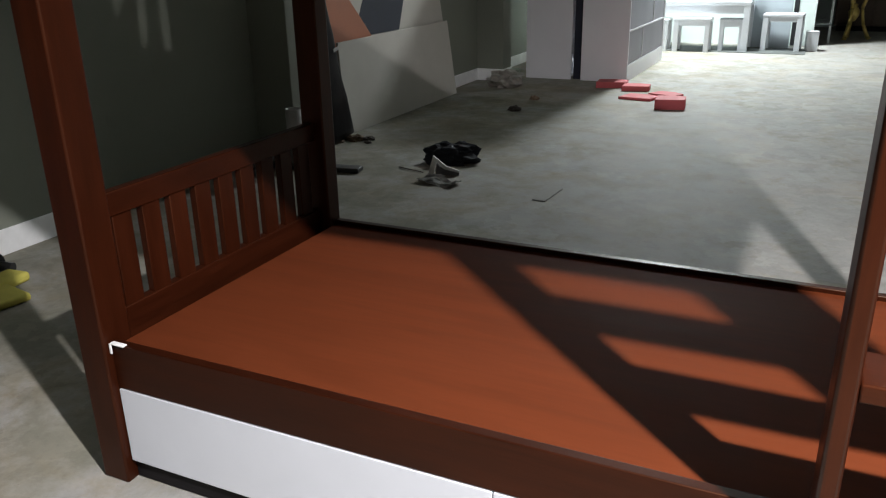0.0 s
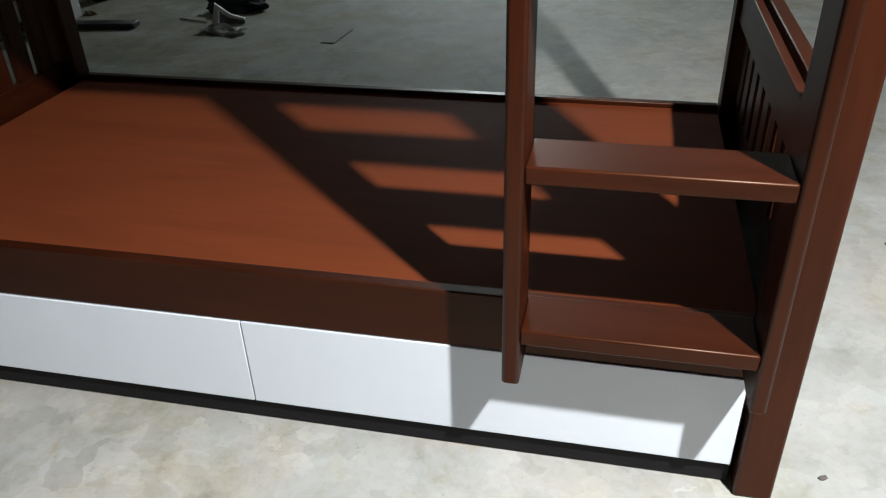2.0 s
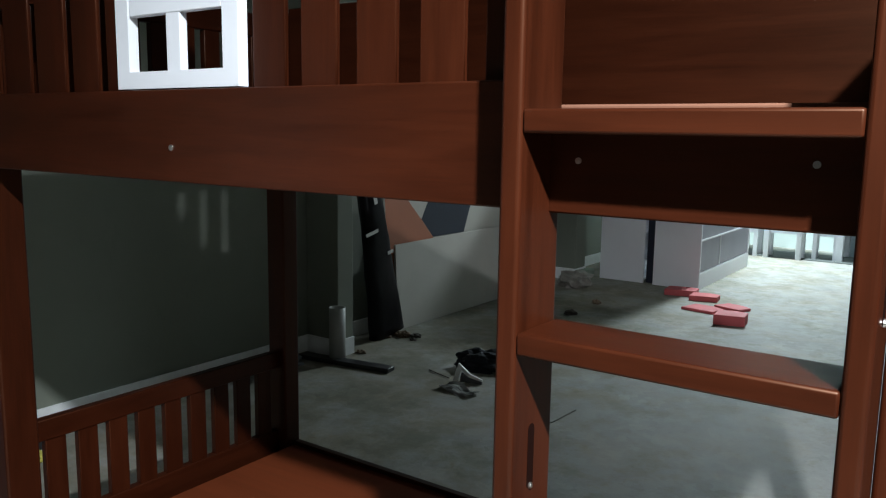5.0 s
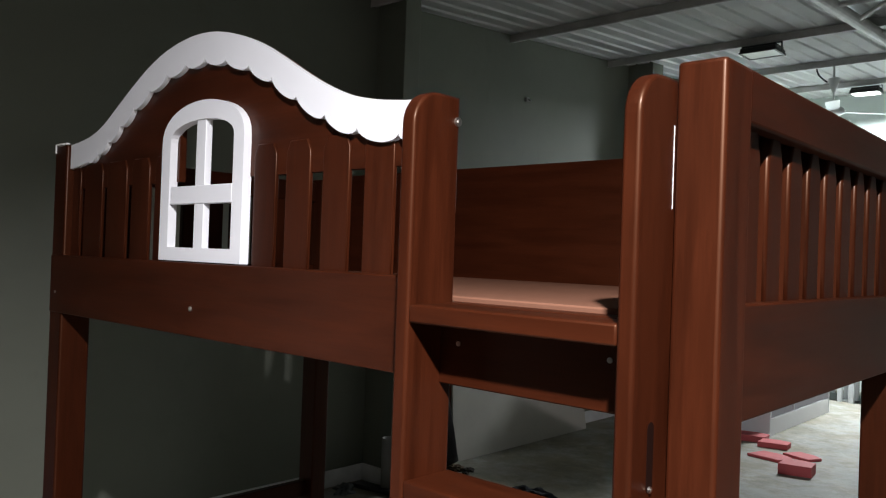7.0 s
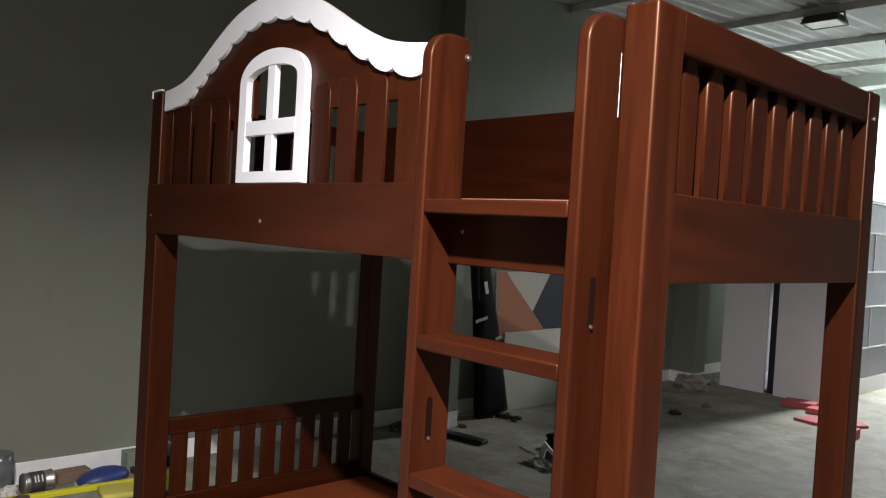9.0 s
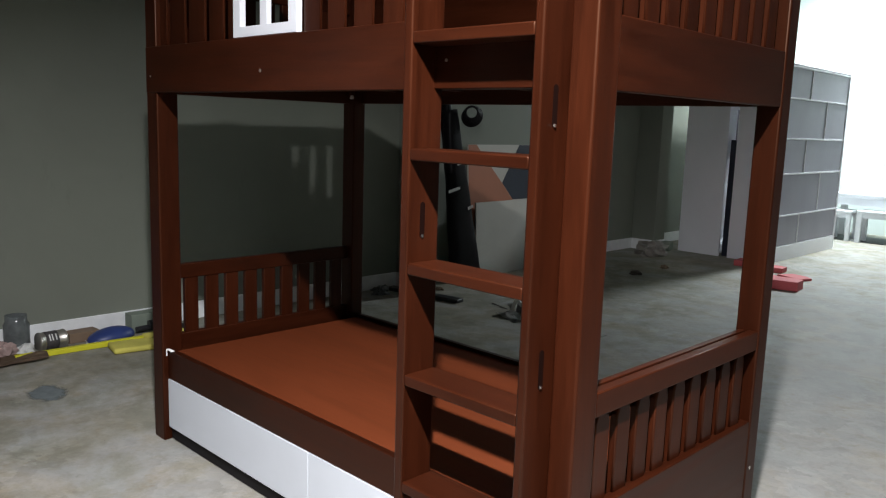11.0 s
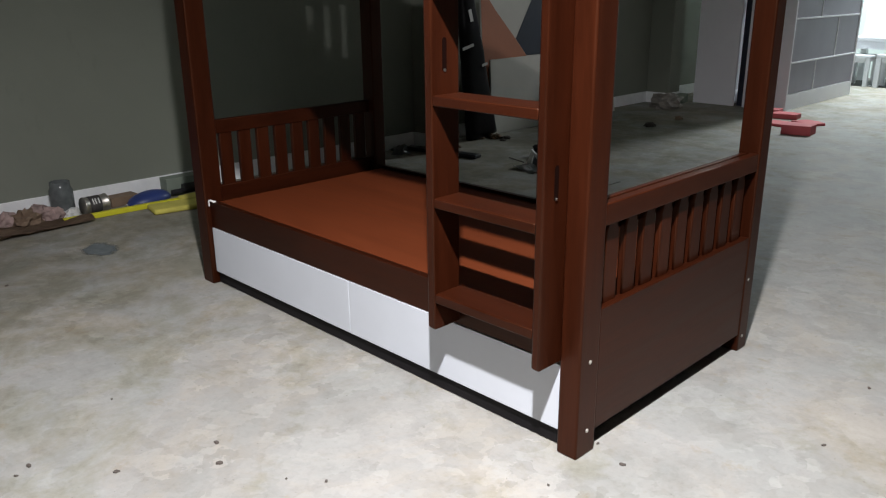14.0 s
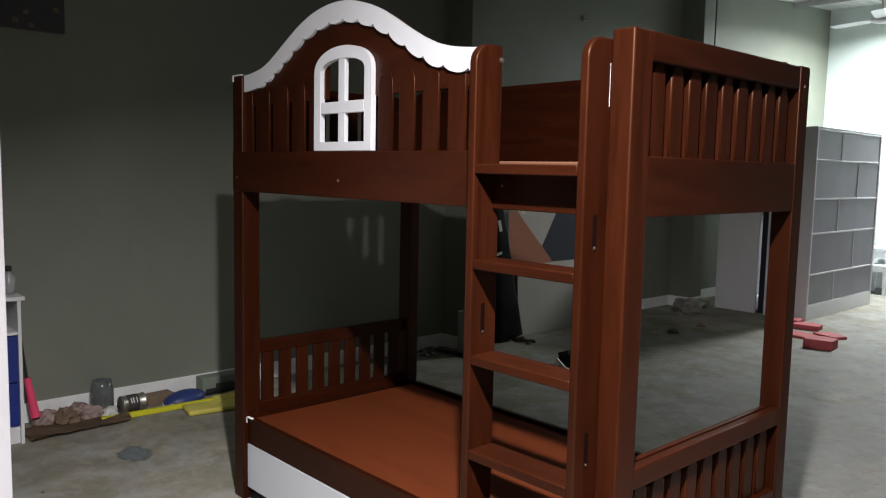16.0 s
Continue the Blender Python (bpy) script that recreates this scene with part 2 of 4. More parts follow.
def lathe(profile, seg=24):
    bm = bmesh.new()
    rings = []
    for r, z in profile:
        if r < 1e-4:
            rings.append([bm.verts.new((0, 0, z))])
        else:
            rings.append([bm.verts.new((r * math.cos(2 * math.pi * i / seg), r * math.sin(2 * math.pi * i / seg), z)) for i in range(seg)])
    for a, b in zip(rings, rings[1:]):
        for i in range(seg):
            j = (i + 1) % seg
            f = [a[i % len(a)], a[j % len(a)], b[j % len(b)], b[i % len(b)]]
            f = list(dict.fromkeys(f))
            if len(f) > 2:
                bm.faces.new(f)
    bmesh.ops.recalc_face_normals(bm, faces=bm.faces[:])
    for f in bm.faces:
        f.smooth = True
    return bm


def crumpled(rx, ry, rz, seed, sub=3, amount=0.35, freq=3.0, flat=True):
    bm = bmesh.new()
    bmesh.ops.create_icosphere(bm, subdivisions=sub, radius=1)
    for v in bm.verts:
        d = v.co.copy()
        k = 1 + amount * noise.fractal(d * freq * 0.5 + Vector((seed, seed * 2.1, 0)), 0.9, 2.0, 4)
        v.co = Vector((d.x * rx * k, d.y * ry * k, d.z * rz * k))
        if flat:
            v.co.z = max(v.co.z, -rz * 0.35) + rz * 0.35
    return bm


def sheet(w, d, h, seed, n=14, freq=3.0, thick=0.002):
    """A thin crumpled sheet with thickness, lying on z = 0."""
    top = bmesh.new()
    grid = {}
    for i in range(n + 1):
        for j in range(n + 1):
            u, v = i / n - 0.5, j / n - 0.5
            z = h * (0.5 + 0.9 * noise.fractal(Vector((u * freq, v * freq, seed)), 0.8, 2.0, 4))
            grid[i, j] = top.verts.new((u * w * (1 + 0.12 * noise.noise(Vector((v * 4, seed, 1)))), v * d * (1 + 0.12 * noise.noise(Vector((u * 4, seed, 2)))), max(z, 0.001)))
    for i in range(n):
        for j in range(n):
            top.faces.new((grid[i, j], grid[i + 1, j], grid[i + 1, j + 1], grid[i, j + 1]))
    bmesh.ops.solidify(top, geom=top.faces[:], thickness=-thick)
    bmesh.ops.recalc_face_normals(top, faces=top.faces[:])
    return top


def mesh_object(name, bm, mat, smooth=False):
    me = bpy.data.meshes.new(name)
    if smooth:
        for f in bm.faces:
            f.smooth = True
    bm.to_mesh(me)
    bm.free()
    me.materials.append(mat)
    return new(name, me)


def part(name, bm, mat, parent, label="", smooth=False):
    ob = mesh_object(name, bm, mat, smooth)
    ob.parent = parent
    return tagged(ob, label)


def thing(name, label, category, group=""):
    return tagged(new(name), label, category, group)


def single(name, bm, mat, label, category, at=None, group="", kind="", smooth=False):
    ob = mesh_object(name, bm, mat, smooth)
    if at is not None:
        ob.matrix_basis = at
    return tagged(ob, label, category, group, kind)


def structure(name, bm, mat, label, category):
    return single(name, bm, mat, label, category, kind="structure")


# ---- the hall ----
XW, YF = -3.24, 12.0
structure("floor", box(-3.5, 7.3, -5.3, 15.3, -0.2, 0.0), floor_mat, "grey trowelled concrete floor with pale and dark stains", "floor")
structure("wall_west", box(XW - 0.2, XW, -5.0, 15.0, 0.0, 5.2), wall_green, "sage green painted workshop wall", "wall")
# South and east walls are unseen, added to close the hall and bounce light.
structure("wall_south", box(-3.41, 7.2, -5.2, -5.0, 0.0, 5.2), unseen_wall, "unseen closing wall, pale grey to bounce light", "wall")
structure("wall_east", box(7.0, 7.2, -5.0, 15.0, 0.0, 5.2), unseen_wall, "unseen closing wall, pale grey to bounce light", "wall")
structure("wall_back_room", box(-3.41, 7.2, 15.0, 15.2, 0.0, 5.2), wall_pale, "pale painted wall of the room behind", "wall")
structure("wall_north", box(XW, -0.375, YF, YF + 0.15, 0.0, 5.0), wall_pale, "pale mint painted end wall lit by a flood lamp", "wall")
structure("wall_north_pier", box(-0.315, -0.10, YF - 0.02, YF + 0.2, 0.0, 5.0), wall_pale, "pale mint pier beside the opening", "wall")
structure("wall_north_east", box(2.4, 7.0, YF, YF + 0.15, 0.0, 5.0), wall_pale, "pale mint painted end wall", "wall")
structure("wall_north_lintel", box(-0.10, 2.4, YF, YF + 0.15, 2.7, 5.0), wall_pale, "pale mint painted wall over the opening", "wall")
structure("door_frame", box(-0.375, -0.315, YF - 0.03, YF + 0.12, 0.0, 2.6, 0.004), black_metal, "black metal door jamb at the end wall", "door frame")
for y, w in ((4.10, 0.155), (7.80, 0.24)):
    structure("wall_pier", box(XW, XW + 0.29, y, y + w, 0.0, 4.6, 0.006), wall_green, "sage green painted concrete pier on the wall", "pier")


def skirting(y0, y1):
    structure("baseboard", box(XW, XW + 0.012, y0, y1, 0.0, 0.119, 0.003), base_white, "white painted skirting along the green wall", "baseboard")


skirting(-5.0, 4.10)
skirting(4.255, 7.80)
skirting(8.04, YF)
for y, w in ((4.10, 0.155), (7.80, 0.24)):
    structure("baseboard", join(box(XW + 0.012, XW + 0.302, y - 0.012, y, 0.0, 0.119), box(XW + 0.29, XW + 0.302, y, y + w, 0.0, 0.119)), base_white, "white painted skirting round the pier", "baseboard")


def roof_z(y):
    return 3.628 + 0.071 * (y - 5.6)


def corrugated():
    bm = bmesh.new()
    pitch, rise = 0.165, 0.015
    xs = []
    x = XW - 0.2
    while x < 7.3:
        xs += [(x, 0), (x + 0.112, 0), (x + 0.126, rise), (x + 0.151, rise)]
        x += pitch
    rows = [[bm.verts.new((x, y, roof_z(y) + h)) for x, h in xs] for y in (-5.3, 15.3)]
    for i in range(len(xs) - 1):
        bm.faces.new((rows[0][i], rows[0][i + 1], rows[1][i + 1], rows[1][i]))
    bmesh.ops.solidify(bm, geom=bm.faces[:], thickness=0.004)
    return bm


structure("ceiling", corrugated(), roof_mat, "grey corrugated metal roof sheets on steel purlins", "ceiling")
y = -4.30
while y < 15:
    z = roof_z(y)
    single("purlin", join(box(XW, 7.0, y - 0.03, y + 0.03, z - 0.062, z - 0.004, 0.004), box(XW, 7.0, y - 0.03, y - 0.024, z - 0.075, z - 0.062)), purlin_mat,
           "grey steel purlin under the roof sheets", "purlin", group="roof purlins", kind="structure")
    y += 1.67
web = []
for k in range(11):
    y = -3.42 + 1.2 * k
    web += [tube((-0.72, y, roof_z(y) - 0.125), (-0.30, y, roof_z(y) - 0.125), 0.018), tube((-0.72, y - 0.58, roof_z(y - 0.58) - 0.125), (-0.30, y - 1.2, roof_z(y - 1.2) - 0.125), 0.018)]
single("truss", join(*[tube((x, -4.9, roof_z(-4.9) - 0.125), (x, 11.9, roof_z(11.9) - 0.125), 0.05) for x in (-0.72, -0.30)], *web), purlin_mat,
       "grey welded tube truss under the roof purlins", "truss", kind="structure")


# ---- bunk bed ----
bed = thing("bunk_bed", "reddish-brown varnished wooden bunk bed with white drawers and ladder", "bunk bed")
L, D, P = 2.107, 1.04, 0.07


def bolts(points, axis, parent=None, k=1.0):
    for p in points:
        n = Vector({"x": (1, 0, 0), "y": (0, -1, 0)}[axis])
        p = Vector(p)
        part("bolt", join(tube(p - n * 0.004, p + n * 0.002, 0.0085 * k, 0.0075 * k, 14), tube(p + n * 0.002, p + n * 0.0035, 0.004 * k, 0.004 * k, 6)), steel, parent or bed, "zinc bolt head")


for x, y, w, d, top in ((-0.015, -0.020, P + 0.015, P + 0.020, 1.949), (L - P + 0.0005, -0.020, P - 0.0005, P + 0.020, 1.924),
                        (-0.015, D - P, P + 0.015, P, 1.938), (L - P - 0.007, D - P, P + 0.007, P, 1.928)):
    part("post", box(x, x + w, y, y + d, 0.0, top, 0.0065, 3), wood_z, bed)

# lower berth
part("lower_front_rail", box(P, L - P - 0.007, 0.002, 0.028, 0.2695, 0.392, 0.003), wood_x, bed)
part("lower_back_rail", box(P, L - P - 0.007, D - 0.03, D - 0.004, 0.25, 0.392, 0.003), wood_x, bed)
part("back_board", box(P, L - P - 0.007, D - 0.022, D - 0.008, 0.03, 0.249), wood_x, bed)
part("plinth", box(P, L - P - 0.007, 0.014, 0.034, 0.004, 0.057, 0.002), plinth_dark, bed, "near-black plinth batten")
part("deck_board", box(P + 0.001, L - P - 0.008, 0.0285, D - 0.031, 0.362, 0.379, 0.002), deck_wood, bed, "orange-brown stained lower bed board")
for a, b in ((P + 0.004, 1.0585), (1.0615, L - P - 0.011)):
    drawer = part("drawer", box(a, b, 0.0, 0.018, 0.060, 0.2675, 0.0015), white_lacquer, bed, "white lacquered drawer front")
    part("drawer_box", join(box(a + 0.03, a + 0.045, 0.0185, 0.9, 0.07, 0.2), box(b - 0.045, b - 0.03, 0.0185, 0.9, 0.07, 0.2), box(a + 0.045, b - 0.045, 0.0185, 0.9, 0.07, 0.08)), white_lacquer, drawer)


def chamfered_slat(s0, s1, y, w, z0, z1, c):
    if not c:
        return box(s0, s1, y, y + w, z0, z1, 0.003)
    return prism([(y, z0), (y + w, z0), (y + w, z1 - 0.042), (y + w - c, z1), (y + c, z1), (y, z1 - 0.042)], "x", s0, s1, 0.0055)


def end_frame(x0, x1, s0, s1, p0, p1, w, first, pitch, c):
    """The slatted end of both berths, between the posts."""
    part("lower_end_panel", box(x0, x1, P, D - P, 0.066, 0.440, 0.003), wood_y, bed)
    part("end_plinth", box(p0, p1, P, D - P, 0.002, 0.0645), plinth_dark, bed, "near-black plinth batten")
    part("lower_end_rail", box(x0, x1, P, D - P, 0.676, 0.738, 0.004), wood_y, bed)
    part("upper_end_beam", box(x0, x1, P, D - P, 1.435, 1.598, 0.003), wood_y, bed)
    part("upper_end_rail", box(x0, x1, P, D - P, 1.848, 1.925, 0.005), wood_y, bed)
    # Added unseen battens behind the slat tops, blocking light through the gaps.
    if c:
        for z0, z1 in ((0.636, 0.7345), (1.800, 1.9205)):
            part("rail_backing", box(s0 - 0.020, s0 - 0.001, P, D - P, z0, z1, 0.002), wood_y, bed)
    for i in range(9):
        y = first + i * pitch
        for z0, z1 in ((0.432, 0.686), (1.590, 1.856)):
            part("slat", chamfered_slat(s0, s1, y, w, z0, z1, c), wood_z, bed)


end_frame(L - 0.034, L - 0.003, L - 0.046, L - 0.0235, L - 0.085, L - 0.060, 0.064, 0.1065, 0.0955, 0.016)
end_frame(0.003, 0.034, 0.006, 0.029, 0.060, 0.085, 0.061, 0.106, 0.0965, 0.0)
bolts([(L, 0.026, 0.295), (L, 0.028, 0.079), (L, 0.995, 0.277), (L, 0.998, 0.056), (L - 0.060, 0.42, 0.05), (L, 1.0, 1.86)], "x", k=0.8)

# upper berth
part("upper_front_beam", box(-0.012, 1.590, -0.0225, 0.028, 1.437, 1.613, 0.003), wood_x, bed)
part("ladder_rail", box(1.591, 2.0095, -0.033, 0.028, 1.437, 1.572, 0.003), wood_x, bed)
part("upper_back_panel", box(P, L - P - 0.007, D - 0.03, D - 0.01, 1.437, 1.951, 0.003), wood_x, bed)
part("upper_deck_board", box(P + 0.001, L - P - 0.008, 0.0285, D - 0.031, 1.555, 1.581, 0.003), upper_wood, bed, "dusty pale brown upper bed board")
for x in (0.3, 0.7, 1.1, 1.5, 1.85):
    part("bearer", box(x, x + 0.05, 0.0285, D - 0.031, 1.49, 1.554, 0.003), wood_y, bed)
bolts([(0.816, -0.0225, 1.503), (1.60, 0.0, 0.33), (1.67, 0.002, 0.35)], "y", k=0.8)
part("corner_tab", join(box(0.050, 0.067, D - P - 0.012, D - P + 0.001, 1.456, 1.464, 0.002), box(0.052, 0.064, D - P - 0.011, D - P + 0.001, 1.463, 1.474, 0.002)), foam_white, bed, "small white plastic tab on the post")
bolts([(0.03, -0.0225, 1.50), (1.675, -0.033, 1.507), (1.957, -0.033, 1.512)], "y", k=0.55)

CROWN = [(0.07, 1.947), (0.16, 1.956), (0.25, 1.974), (0.31, 2.004), (0.40, 2.054), (0.485, 2.099), (0.568, 2.136), (0.648, 2.158), (0.73, 2.170), (0.80, 2.172), (0.889, 2.162),
         (1.018, 2.123), (1.12, 2.071), (1.213, 2.018), (1.30, 1.976), (1.38, 1.949), (1.50, 1.931), (1.64, 1.925)]


def crown(x):
    for (a, za), (b, zb) in zip(CROWN, CROWN[1:]):
        if x <= b:
            f = max(0, (x - a) / (b - a))
            return za + (zb - za) * f
    return CROWN[-1][1]


def crown_soft(x):
    return sum(crown(min(1.64, max(0.07, x + d))) for d in (-0.05, -0.025, 0, 0.025, 0.05)) / 5


def window_gap(x):
    return 1.965 if 0.69 < x < 0.951 else 1.815


xs = sorted([0.07 + i * (1.605 - 0.07) / 90 for i in range(91)] + [0.6899, 0.6901, 0.9509, 0.9511])
part("crown_board", band(xs, window_gap, lambda x: crown_soft(x) - 0.004, 0.006, 0.024), wood_x, bed)
CUTS = [0.07, 0.185, 0.25, 0.315, 0.385, 0.46, 0.545, 0.635, 0.725, 0.815, 0.905, 1.0, 1.09, 1.18, 1.275, 1.375, 1.49, 1.600]


def scallop(x):
    for a, b in zip(CUTS, CUTS[1:]):
        if x <= b:
            if a == CUTS[0]:
                return crown_soft(x) - 0.072
            u = (x - a) / (b - a)
            return crown_soft(x) - 0.060 - 0.020 * math.sqrt(max(0, 1 - (2 * u - 1) ** 2))
    return crown_soft(x) - 0.06


xs = sorted({round(0.07 + i * (1.600 - 0.07) / 300, 4) for i in range(301)} | set(CUTS))
part("scalloped_trim", band(xs, scallop, crown_soft, -0.008, 0.0055), white_trim, bed, "white scalloped crown trim")


def pointed_slat(x, w):
    z0, z1, c = 1.605, 1.885, 0.012
    return prism([(x, z0), (x + w, z0), (x + w, z1 - 0.025), (x + w - c, z1), (x + c, z1), (x, z1 - 0.025)], "y", 0.001, 0.012, 0.003)


for x, w in ((0.071, 0.053), (0.155, 0.114), (0.300, 0.117), (0.448, 0.097), (0.577, 0.075), (1.024, 0.081), (1.142, 0.081), (1.265, 0.081), (1.391, 0.081), (1.508, 0.081)):
    part("guard_slat", pointed_slat(x, w), wood_z, bed)

# little white window in the guard
WX0, WX1, WZ0, WZS, WZT, WS = 0.638, 1.003, 1.616, 1.908, 2.005, 0.041


def arch(x0, x1, spring, top, n=18):
    c, a, b = (x0 + x1) / 2, (x1 - x0) / 2, top - spring
    return [(c + a * math.cos(math.pi * i / n), spring + b * math.sin(math.pi * i / n) ** 0.85) for i in range(n + 1)]


def window_frame():
    y0, y1 = -0.014, 0.0085
    outer = [(WX0, WZ0), (WX1, WZ0)] + arch(WX0, WX1, WZS, WZT)
    inner = [(WX0 + WS, WZ0 + WS - 0.008), (WX1 - WS, WZ0 + WS - 0.008)] + arch(WX0 + WS, WX1 - WS, WZS + 0.004, WZT - 0.046)
    bm = bmesh.new()
    rings = [[bm.verts.new((x, y, z)) for x, z in pts] for pts, y in ((outer, y0), (outer, y1), (inner, y0), (inner, y1))]
    n = len(outer)
    for i in range(n):
        j = (i + 1) % n
        for a, b in ((0, 1), (1, 3), (3, 2), (2, 0)):
            bm.faces.new((rings[a][i], rings[a][j], rings[b][j], rings[b][i]))
    bmesh.ops.recalc_face_normals(bm, faces=bm.faces[:])
    return bm


toy_window = part("window", window_frame(), white_trim, bed, "white arched window frame with four open panes")
wc = 0.817
part("mullion", box(wc - 0.021, wc + 0.021, -0.011, 0.007, WZ0 + 0.03, WZT - 0.03, 0.002), white_trim, toy_window)
part("transom", box(WX0 + 0.045, WX1 - 0.045, -0.0125, 0.0075, 1.756, 1.800, 0.002), white_trim, toy_window)

# ladder
STEPS = (0.407, 0.704, 0.998, 1.288, 1.571)
for x0, x1, top in ((1.6045, 1.6345, 1.923), (2.010, 2.0365, 1.901)):
    pts = [(-0.002, 0.287), (-0.002, top), (-0.055, top)]
    pts += [(-0.055 - 0.059 * math.sin(a), top - 0.059 + 0.059 * math.cos(a)) for a in (math.pi / 2 * i / 8 for i in range(1, 9))]
    pts += [(-0.114, 0.295), (-0.106, 0.287)]
    part("ladder_stile", prism(pts, "x", x0, x1, 0.006), wood_z, bed)
for z in STEPS:
    part("ladder_step", box(1.6345, 2.010, -0.112, -0.004, z - 0.030, z, 0.004), wood_x, bed)


def capsule(y, z0, z1, r, xa, xb):
    pts = [(y + r * math.cos(a), z1 + r * math.sin(a)) for a in (math.pi * i / 8 for i in range(9))]
    pts += [(y + r * math.cos(a), z0 + r * math.sin(a)) for a in (math.pi + math.pi * i / 8 for i in range(9))]
    return prism(pts, "x", xa, xb)


# Slots are flat inlays; their near-black colour paints the shade of the recess.
for z, face in ((0.762, 2.0365), (1.352, 2.0365), (1.062, 1.6345)):
    part("slot", capsule(-0.062, z + 0.006, z + 0.082, 0.0085, face - 0.004, face + 0.0006), slot_shade, bed, "flat near-black inlay for the shaded routed slot")
    bolts([(face + 0.001, -0.062, z + 0.002)], "x", k=0.6)
bolts([(1.6365, -0.009, 1.880)], "x")
# White strip drawn where light shows through the gap between stile and post.
part("edge_strip", box(2.0366, 2.0372, -0.0212, -0.0203, 1.725, 1.838), foam_white, bed, "thin white strip for light through the gap beside the ladder")
for x, y, z, w in ((0.036, -0.018, 1.949, 0.034), (0.116, 0.0, 0.392, 0.004)):
    single("foam_corner", join(box(-0.040, w, -0.006, 0.008, 0.0, 0.005, 0.002), box(-0.042, -0.036, -0.007, -0.003, -0.024, 0.003, 0.001)), foam_white,
           "small white foam corner guard on the bunk bed", "foam guard", pose(x - 1.5, y + 1.2, z + 0.0005))
bed.matrix_basis = pose(-1.5, 1.2, 0)


# ---- lamps and fan under the roof ----
def flood_lamp(at, glass, label, yoke=0.16):
    lamp = thing("flood_lamp", label, "flood lamp", "flood lamps")
    housing = part("housing", box(-0.16, 0.16, -0.13, 0.13, 0.0145, 0.05, 0.01), black_metal, lamp)
    for y in (-0.1, -0.06, -0.02, 0.02, 0.06, 0.1):
        part("cooling_fin", box(-0.15, 0.15, y - 0.006, y + 0.006, 0.0495, 0.072, 0.002), black_metal, housing)
    part("rim", join(box(-0.165, 0.165, -0.135, -0.115, 0.0, 0.014), box(-0.165, 0.165, 0.115, 0.135, 0.0, 0.014), box(-0.165, -0.145, -0.115, 0.115, 0.0, 0.014), box(0.145, 0.165, -0.115, 0.115, 0.0, 0.014)), black_metal, lamp)
    part("glass", box(-0.144, 0.144, -0.114, 0.114, 0.005, 0.011), glass, lamp, "flat lamp glass")
    part("bracket", join(box(-0.175, -0.168, -0.015, 0.015, 0.0, yoke), box(0.168, 0.175, -0.015, 0.015, 0.0, yoke), box(-0.175, 0.175, -0.015, 0.015, yoke, yoke + 0.007)), black_metal, lamp)
    lamp.matrix_basis = at
    return lamp


flood_lamp(pose(-1.65, 7.38, roof_z(7.38) - 0.171), lamp_glass, "black flood lamp with pale glass fixed under a roof purlin", 0.09)
flood_lamp(pose(HALL_LAMP[0], HALL_LAMP[1], HALL_LAMP[2] + 0.03), cool_glass, "lit cool-white flood lamp over the far hall", 0.09)
flood_lamp(pose(WORK_LAMP[0], WORK_LAMP[1], WORK_LAMP[2] + 0.03, 0, 0, 20), lit_glass, "lit white flood lamp hanging over the bunk bed")
single("lamp_cable", join(tube((WORK_LAMP[0], WORK_LAMP[1], WORK_LAMP[2] + 0.19), (WORK_LAMP[0], WORK_LAMP[1], roof_z(WORK_LAMP[1]) + 0.0), 0.006, seg=8)), black_metal,
       "black cable from roof to lamp", "cable")

fan_white = plain("white enamel", (0.72, 0.74, 0.74), 0.35, vary=0.03)
fan = thing("ceiling_fan", "white ceiling fan on a short rod under the roof", "ceiling fan")
part("canopy", moved(lathe([(0.0, 0.0), (0.016, 0.0), (0.064, 0.14), (0.058, 0.147), (0.0, 0.147)]), pose(0, 0, 0.20)), fan_white, fan)
part("rod", tube((0, 0, 0.05), (0, 0, 0.475), 0.011), fan_white, fan)
part("motor", lathe([(0.0, -0.050), (0.06, -0.047), (0.112, -0.025), (0.118, 0.0), (0.10, 0.028), (0.03, 0.05), (0.0, 0.05)]), fan_white, fan)
for a in (-75, 45, 165):
    part("blade", moved(prism([(0.10, -0.035), (0.18, -0.060), (0.52, -0.068), (0.60, -0.060), (0.61, 0.0), (0.60, 0.060), (0.52, 0.068), (0.18, 0.060), (0.10, 0.035)], "z", -0.003, 0.003), pose(0, 0, -0.005, 0, 0, a) @ pose(0, 0, 0, 7, 0, 0)), fan_white, fan)
loop = [(-0.175 + 0.11 * math.sin(math.pi / 2 * i / 8) ** 2, 0.47 - 0.155 * math.sin(math.pi / 2 * i / 8)) for i in range(9)]
part("cable_loop", join(*[tube((p[0], 0, p[1]), (q[0], 0, q[1]), 0.009, seg=8) for p, q in zip(loop, loop[1:])]), black_metal, fan, "black cable loop")
fan.matrix_basis = pose(-1.51, 9.05, roof_z(9.05) - 0.548)
single("wall_bracket", join(box(0, 0.03, -0.02, 0.02, -0.02, 0.02, 0.005), tube((0.03, 0, 0), (0.06, 0, -0.015), 0.008)), purlin_mat, "small grey wall fixture high on the green wall", "wall fixture", pose(XW, 5.95, 3.1))
# Black tube laid on the wall to draw the shadow line at the pier.
line_black = plain("black cable", (0.02, 0.02, 0.02), 0.6)
single("wall_cable", tube((XW + 0.01, 8.56, 2.2), (XW + 0.01, 8.56, 3.82), 0.009, seg=8), line_black, "thin black tube drawn as the shadow line beside the pier", "cable")


# ---- cabinets ----
cab_white = plain("white melamine", (0.84, 0.84, 0.88), 0.45, vary=0.03, scale=2)
